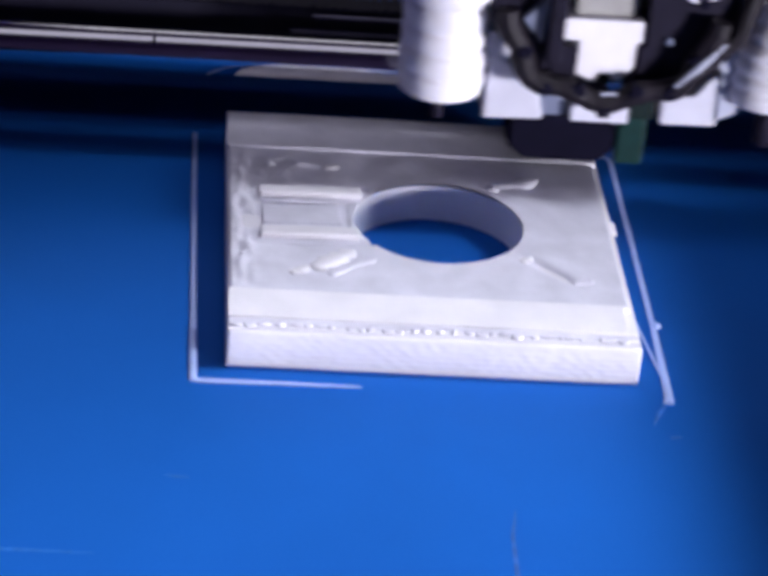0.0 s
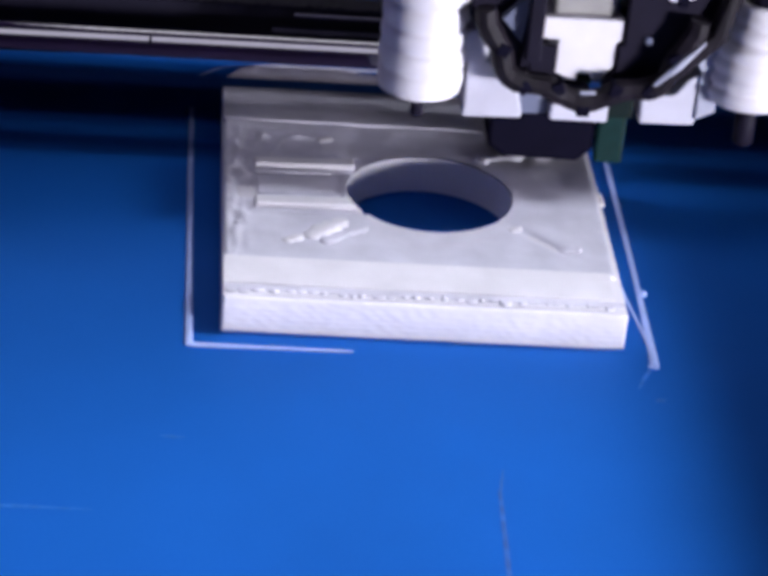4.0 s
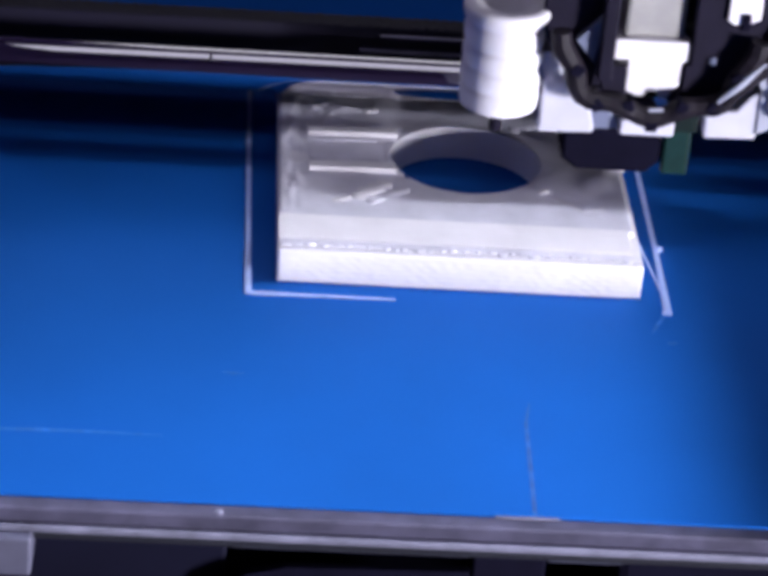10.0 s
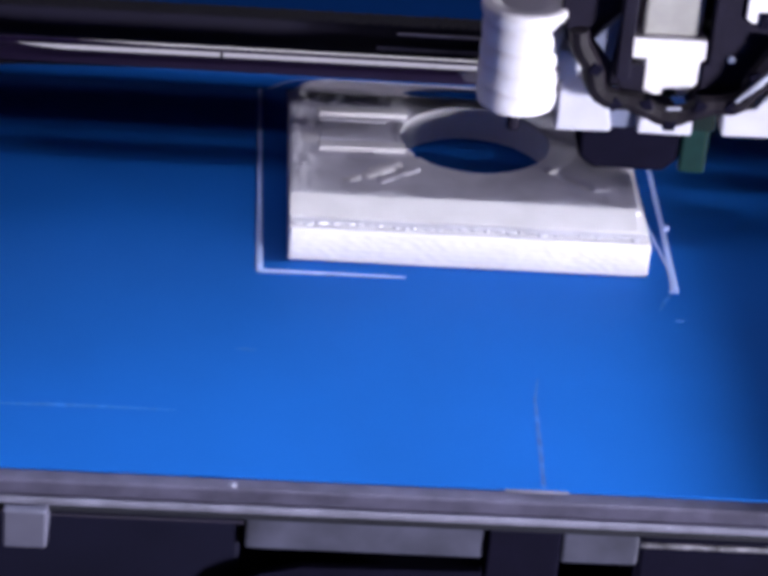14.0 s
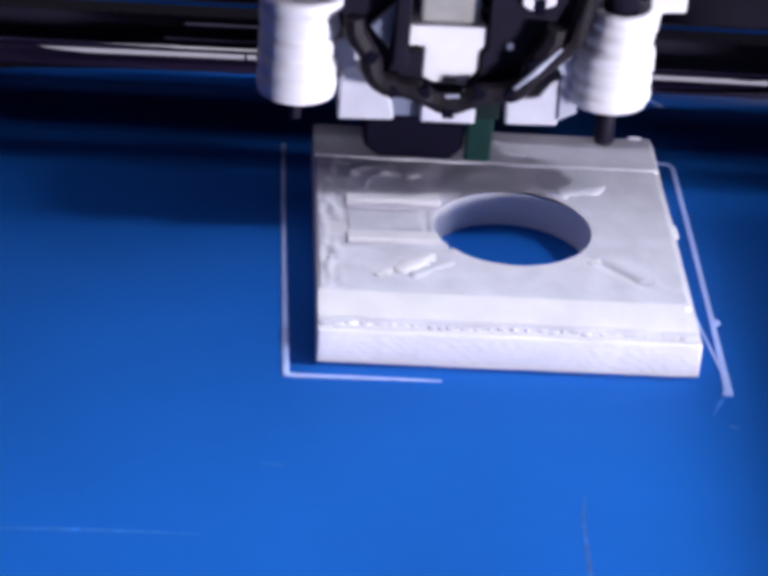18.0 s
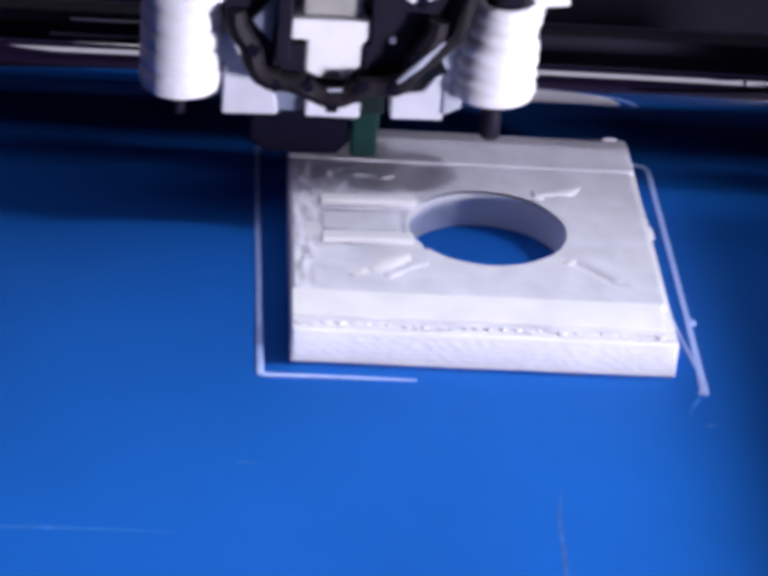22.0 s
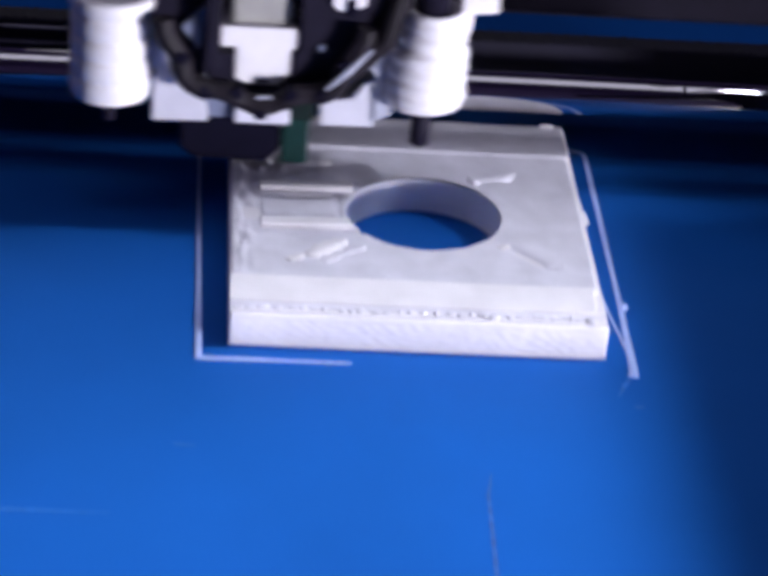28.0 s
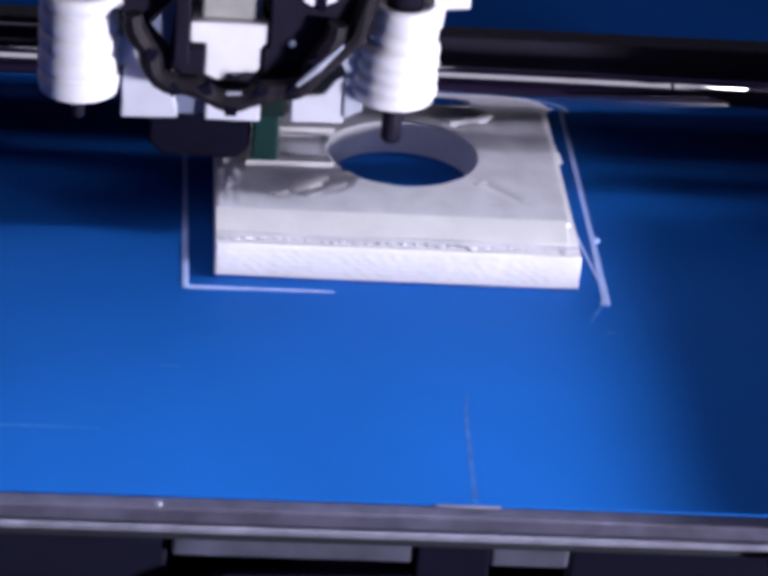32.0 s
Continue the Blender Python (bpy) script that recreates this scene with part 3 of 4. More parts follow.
    part("highlight_bar", box(-50, -20, 87.6, 88.8, 25.5, 25.9, 0.15), ALU, ob, "thin metal bar standing in for a highlight line")
    part("bar_mount", box(-24, -19, 76, 88.8, 24.2, 40, 0.5), BLACK, ob, "black mount of the thin bars")
    # Unseen block over the head, added to deepen its shadow on the plate.
    part("upper_body", box(-20, 29, 60, 80, 53, 68, 1), BLACK, ob, "black upper body out of view, sized to shade the plate")
    return ob


head = build_head()


# ---- motion: the head slides along the rod, the bed carries the plate and its strand ----
def motions():
    walk(head, [
        (0, pose(0.0305, 0, 0)), (0.1, pose(0.0348, 0, 0)), (0.2, pose(0.0345, 0, 0)), (0.3, pose(0.0325, 0, 0)), (0.4, pose(0.0276, 0, 0)),
        (0.5, pose(0.0210, 0, 0)), (0.6, pose(0.0257, 0, 0)), (0.7, pose(0.0363, 0, 0)), (0.8, pose(0.0255, 0, 0)), (0.9, pose(0.0206, 0, 0)),
        (1, pose(0.0335, 0, 0)), (1.1, pose(0.0325, 0, 0)), (1.2, pose(0.0217, 0, 0)), (1.3, pose(0.0234, 0, 0)), (1.4, pose(0.0361, 0, 0)),
        (1.5, pose(0.0269, 0, 0)), (1.6, pose(0.0223, 0, 0)), (1.7, pose(0.0321, 0, 0)), (1.8, pose(0.0330, 0, 0)), (1.9, pose(0.0234, 0, 0)),
        (2, pose(0.0291, 0, 0)), (2.1, pose(0.0365, 0, 0)), (2.2, pose(0.0255, 0, 0)), (2.3, pose(0.0263, 0, 0)), (2.4, pose(0.0364, 0, 0)),
        (2.5, pose(0.0272, 0, 0)), (2.6, pose(0.0250, 0, 0)), (2.7, pose(0.0355, 0, 0)), (2.8, pose(0.0305, 0, 0)), (2.9, pose(0.0254, 0, 0)),
        (3, pose(0.0356, 0, 0)), (3.1, pose(0.0312, 0, 0)), (3.2, pose(0.0261, 0, 0)), (3.3, pose(0.0370, 0, 0)), (3.4, pose(0.0314, 0, 0)),
        (3.5, pose(0.0272, 0, 0)), (3.6, pose(0.0364, 0, 0)), (3.7, pose(0.0300, 0, 0)), (3.8, pose(0.0295, 0, 0)), (3.9, pose(0.0353, 0, 0)),
        (4, pose(0.0275, 0, 0)), (4.1, pose(0.0340, 0, 0)), (4.2, pose(0.0322, 0, 0)), (4.3, pose(0.0288, 0, 0)), (4.4, pose(0.0356, 0, 0)),
        (4.5, pose(0.0296, 0, 0)), (4.6, pose(0.0328, 0, 0)), (4.7, pose(0.0340, 0, 0)), (4.8, pose(0.0294, 0, 0)), (4.9, pose(0.0354, 0, 0)),
        (5, pose(0.0308, 0, 0)), (5.1, pose(0.0323, 0, 0)), (5.2, pose(0.0346, 0, 0)), (5.3, pose(0.0299, 0, 0)), (5.4, pose(0.0250, 0, 0)),
        (5.5, pose(0.0182, 0, 0)), (5.6, pose(0.0150, 0, 0)), (5.7, pose(0.0204, 0, 0)), (5.8, pose(0.0138, 0, 0)), (5.9, pose(0.0181, 0, 0)),
        (6, pose(0.0182, 0, 0)), (6.1, pose(0.0127, 0, 0)), (6.2, pose(0.0202, 0, 0)), (6.3, pose(0.0152, 0, 0)), (6.4, pose(0.0132, 0, 0)),
        (6.5, pose(0.0205, 0, 0)), (6.6, pose(0.0111, 0, 0)), (6.7, pose(0.0119, 0, 0)), (6.8, pose(0.0207, 0, 0)), (6.9, pose(0.0127, 0, 0)),
        (7, pose(0.0114, 0, 0)), (7.1, pose(0.0203, 0, 0)), (7.2, pose(0.0138, 0, 0)), (7.3, pose(0.0090, 0, 0)), (7.4, pose(0.0176, 0, 0)),
        (7.5, pose(0.0137, 0, 0)), (7.6, pose(0.0063, 0, 0)), (7.7, pose(0.0166, 0, 0)), (7.8, pose(0.0163, 0, 0)), (7.9, pose(0.0058, 0, 0)),
        (8, pose(0.0101, 0, 0)), (8.1, pose(0.0180, 0, 0)), (8.2, pose(0.0082, 0, 0)), (8.3, pose(0.0029, 0, 0)), (8.4, pose(0.0140, 0, 0)),
        (8.5, pose(0.0136, 0, 0)), (8.6, pose(0.0025, 0, 0)), (8.7, pose(0.0065, 0, 0)), (8.8, pose(0.0172, 0, 0)), (8.9, pose(0.0066, 0, 0)),
        (9, pose(-0.0000, 0, 0)), (9.1, pose(0.0120, 0, 0)), (9.2, pose(0.0151, 0, 0)), (9.3, pose(0.0026, 0, 0)), (9.4, pose(0.0022, 0, 0)),
        (9.5, pose(0.0147, 0, 0)), (9.6, pose(0.0161, 0, 0)), (9.7, pose(0.0000, 0, 0)), (9.8, pose(0.0000, 0, 0)), (9.9, pose(0.0161, 0, 0)),
        (10, pose(0.0349, 0, 0)), (10.1, pose(0.0319, 0, 0)), (10.2, pose(0.0194, 0, 0)), (10.3, pose(0.0199, 0, 0)), (10.4, pose(0.0298, 0, 0)),
        (10.5, pose(0.0344, 0, 0)), (10.6, pose(0.0209, 0, 0)), (10.7, pose(0.0192, 0, 0)), (10.8, pose(0.0318, 0, 0)), (10.9, pose(0.0345, 0, 0)),
        (11, pose(0.0211, 0, 0)), (11.1, pose(0.0235, 0, 0)), (11.2, pose(0.0367, 0, 0)), (11.3, pose(0.0310, 0, 0)), (11.4, pose(0.0209, 0, 0)),
        (11.5, pose(0.0278, 0, 0)), (11.6, pose(0.0360, 0, 0)), (11.7, pose(0.0236, 0, 0)), (11.8, pose(0.0215, 0, 0)), (11.9, pose(0.0342, 0, 0)),
        (12, pose(0.0333, 0, 0)), (12.1, pose(0.0206, 0, 0)), (12.2, pose(0.0256, 0, 0)), (12.3, pose(0.0342, 0, 0)), (12.4, pose(0.0249, 0, 0)),
        (12.5, pose(0.0209, 0, 0)), (12.6, pose(0.0331, 0, 0)), (12.7, pose(0.0336, 0, 0)), (12.8, pose(0.0221, 0, 0)), (12.9, pose(0.0280, 0, 0)),
        (13, pose(0.0360, 0, 0)), (13.1, pose(0.0262, 0, 0)), (13.2, pose(0.0225, 0, 0)), (13.3, pose(0.0359, 0, 0)), (13.4, pose(0.0331, 0, 0)),
        (13.5, pose(0.0232, 0, 0)), (13.6, pose(0.0330, 0, 0)), (13.7, pose(0.0374, 0, 0)), (13.8, pose(0.0248, 0, 0)), (13.9, pose(0.0261, 0, 0)),
        (14, pose(0.0361, 0, 0)), (14.1, pose(0.0290, 0, 0)), (14.2, pose(0.0226, 0, 0)), (14.3, pose(0.0336, 0, 0)), (14.4, pose(0.0362, 0, 0)),
        (14.5, pose(0.0248, 0, 0)), (14.6, pose(0.0286, 0, 0)), (14.7, pose(0.0368, 0, 0)), (14.8, pose(0.0269, 0, 0)), (14.9, pose(0.0260, 0, 0)),
        (15, pose(0.0363, 0, 0)), (15.1, pose(0.0301, 0, 0)), (15.2, pose(0.0246, 0, 0)), (15.3, pose(0.0345, 0, 0)), (15.4, pose(0.0331, 0, 0)),
        (15.5, pose(0.0170, 0, 0)), (15.6, pose(-0.0008, 0, 0)), (15.7, pose(0.0020, 0, 0)), (15.8, pose(0.0084, 0, 0)), (15.9, pose(0.0004, 0, 0)),
        (16, pose(-0.0016, 0, 0)), (16.1, pose(0.0074, 0, 0)), (16.2, pose(0.0029, 0, 0)), (16.3, pose(-0.0043, 0, 0)), (16.4, pose(0.0046, 0, 0)),
        (16.5, pose(0.0055, 0, 0)), (16.6, pose(-0.0054, 0, 0)), (16.7, pose(-0.0002, 0, 0)), (16.8, pose(0.0081, 0, 0)), (16.9, pose(-0.0019, 0, 0)),
        (17, pose(-0.0082, 0, 0)), (17.1, pose(0.0047, 0, 0)), (17.2, pose(0.0056, 0, 0)), (17.3, pose(-0.0096, 0, 0)), (17.4, pose(-0.0034, 0, 0)),
        (17.5, pose(0.0047, 0, 0)), (17.6, pose(-0.0043, 0, 0)), (17.7, pose(-0.0105, 0, 0)), (17.8, pose(0.0002, 0, 0)), (17.9, pose(0.0002, 0, 0)),
        (18, pose(-0.0123, 0, 0)), (18.1, pose(-0.0074, 0, 0)), (18.2, pose(0.0015, 0, 0)), (18.3, pose(-0.0066, 0, 0)), (18.4, pose(-0.0133, 0, 0)),
        (18.5, pose(-0.0009, 0, 0)), (18.6, pose(-0.0009, 0, 0)), (18.7, pose(-0.0134, 0, 0)), (18.8, pose(-0.0130, 0, 0)),
        (18.9, pose(-0.0023, 0, 0)), (19, pose(-0.0065, 0, 0)), (19.1, pose(-0.0161, 0, 0)), (19.2, pose(-0.0099, 0, 0)), (19.3, pose(-0.0028, 0, 0)),
        (19.4, pose(-0.0143, 0, 0)), (19.5, pose(-0.0187, 0, 0)), (19.6, pose(-0.0036, 0, 0)), (19.7, pose(-0.0035, 0, 0)),
        (19.8, pose(-0.0186, 0, 0)), (19.9, pose(-0.0164, 0, 0)), (20, pose(-0.0045, 0, 0)), (20.1, pose(-0.0105, 0, 0)), (20.2, pose(-0.0207, 0, 0)),
        (20.3, pose(-0.0131, 0, 0)), (20.4, pose(-0.0051, 0, 0)), (20.5, pose(-0.0148, 0, 0)), (20.6, pose(-0.0219, 0, 0)),
        (20.7, pose(-0.0112, 0, 0)), (20.8, pose(-0.0068, 0, 0)), (20.9, pose(-0.0192, 0, 0)), (21, pose(-0.0239, 0, 0)), (21.1, pose(-0.0161, 0, 0)),
        (21.2, pose(-0.0246, 0, 0)), (21.3, pose(-0.0190, 0, 0)), (21.4, pose(-0.0217, 0, 0)), (21.5, pose(-0.0267, 0, 0)),
        (21.6, pose(-0.0186, 0, 0)), (21.7, pose(-0.0268, 0, 0)), (21.8, pose(-0.0226, 0, 0)), (21.9, pose(-0.0202, 0, 0)), (22, pose(-0.0301, 0, 0)),
        (22.1, pose(-0.0203, 0, 0)), (22.2, pose(-0.0235, 0, 0)), (22.3, pose(-0.0319, 0, 0)), (22.4, pose(-0.0165, 0, 0)),
        (22.5, pose(-0.0244, 0, 0)), (22.6, pose(-0.0332, 0, 0)), (22.7, pose(-0.0236, 0, 0)), (22.8, pose(-0.0218, 0, 0)),
        (22.9, pose(-0.0201, 0, 0)), (23, pose(-0.0303, 0, 0)), (23.1, pose(-0.0290, 0, 0)), (23.2, pose(-0.0252, 0, 0)), (23.3, pose(-0.0143, 0, 0)),
        (23.4, pose(-0.0144, 0, 0)), (23.5, pose(-0.0150, 0, 0)), (23.6, pose(-0.0164, 0, 0)), (23.7, pose(-0.0148, 0, 0)),
        (23.8, pose(-0.0185, 0, 0)), (23.9, pose(-0.0159, 0, 0)), (24, pose(-0.0184, 0, 0)), (24.1, pose(-0.0195, 0, 0)), (24.2, pose(-0.0151, 0, 0)),
        (24.3, pose(-0.0225, 0, 0)), (24.4, pose(-0.0159, 0, 0)), (24.5, pose(-0.0162, 0, 0)), (24.6, pose(-0.0237, 0, 0)),
        (24.7, pose(-0.0153, 0, 0)), (24.8, pose(-0.0165, 0, 0)), (24.9, pose(-0.0248, 0, 0)), (25, pose(-0.0165, 0, 0)), (25.1, pose(-0.0192, 0, 0)),
        (25.2, pose(-0.0273, 0, 0)), (25.3, pose(-0.0186, 0, 0)), (25.4, pose(-0.0232, 0, 0)), (25.5, pose(-0.0295, 0, 0)),
        (25.6, pose(-0.0200, 0, 0)), (25.7, pose(-0.0236, 0, 0)), (25.8, pose(-0.0291, 0, 0)), (25.9, pose(-0.0213, 0, 0)), (26, pose(-0.0275, 0, 0)),
        (26.1, pose(-0.0346, 0, 0)), (26.2, pose(-0.0344, 0, 0)), (26.3, pose(-0.0365, 0, 0)), (26.4, pose(-0.0342, 0, 0)),
        (26.5, pose(-0.0367, 0, 0)), (26.6, pose(-0.0345, 0, 0)), (26.7, pose(-0.0270, 0, 0)), (26.8, pose(-0.0275, 0, 0)),
        (26.9, pose(-0.0353, 0, 0)), (27, pose(-0.0303, 0, 0)), (27.1, pose(-0.0264, 0, 0)), (27.2, pose(-0.0346, 0, 0)), (27.3, pose(-0.0321, 0, 0)),
        (27.4, pose(-0.0245, 0, 0)), (27.5, pose(-0.0312, 0, 0)), (27.6, pose(-0.0351, 0, 0)), (27.7, pose(-0.0258, 0, 0)),
        (27.8, pose(-0.0253, 0, 0)), (27.9, pose(-0.0346, 0, 0)), (28, pose(-0.0321, 0, 0)), (28.1, pose(-0.0225, 0, 0)), (28.2, pose(-0.0270, 0, 0)),
        (28.3, pose(-0.0356, 0, 0)), (28.4, pose(-0.0290, 0, 0)), (28.5, pose(-0.0210, 0, 0)), (28.6, pose(-0.0244, 0, 0)),
        (28.7, pose(-0.0357, 0, 0)), (28.8, pose(-0.0303, 0, 0)), (28.9, pose(-0.0178, 0, 0)), (29, pose(-0.0258, 0, 0)), (29.1, pose(-0.0353, 0, 0)),
        (29.2, pose(-0.0282, 0, 0)), (29.3, pose(-0.0167, 0, 0)), (29.4, pose(-0.0237, 0, 0)), (29.5, pose(-0.0351, 0, 0)),
        (29.6, pose(-0.0271, 0, 0)), (29.7, pose(-0.0147, 0, 0)), (29.8, pose(-0.0103, 0, 0)), (29.9, pose(-0.0085, 0, 0)), (30, pose(-0.0077, 0, 0)),
        (30.1, pose(-0.0095, 0, 0)), (30.2, pose(-0.0221, 0, 0)), (30.3, pose(-0.0284, 0, 0)), (30.4, pose(-0.0269, 0, 0)),
        (30.5, pose(-0.0148, 0, 0)), (30.6, pose(-0.0185, 0, 0)), (30.7, pose(-0.0222, 0, 0)), (30.8, pose(-0.0303, 0, 0)),
        (30.9, pose(-0.0244, 0, 0)), (31, pose(-0.0259, 0, 0)), (31.1, pose(-0.0270, 0, 0)), (31.2, pose(-0.0280, 0, 0)), (31.3, pose(-0.0302, 0, 0)),
        (31.4, pose(-0.0319, 0, 0)), (31.5, pose(-0.0323, 0, 0)), (31.6, pose(-0.0327, 0, 0)), (31.7, pose(-0.0337, 0, 0)),
        (31.8, pose(-0.0348, 0, 0)), (31.9, pose(-0.0348, 0, 0)), (32, pose(-0.0351, 0, 0)),
    ])
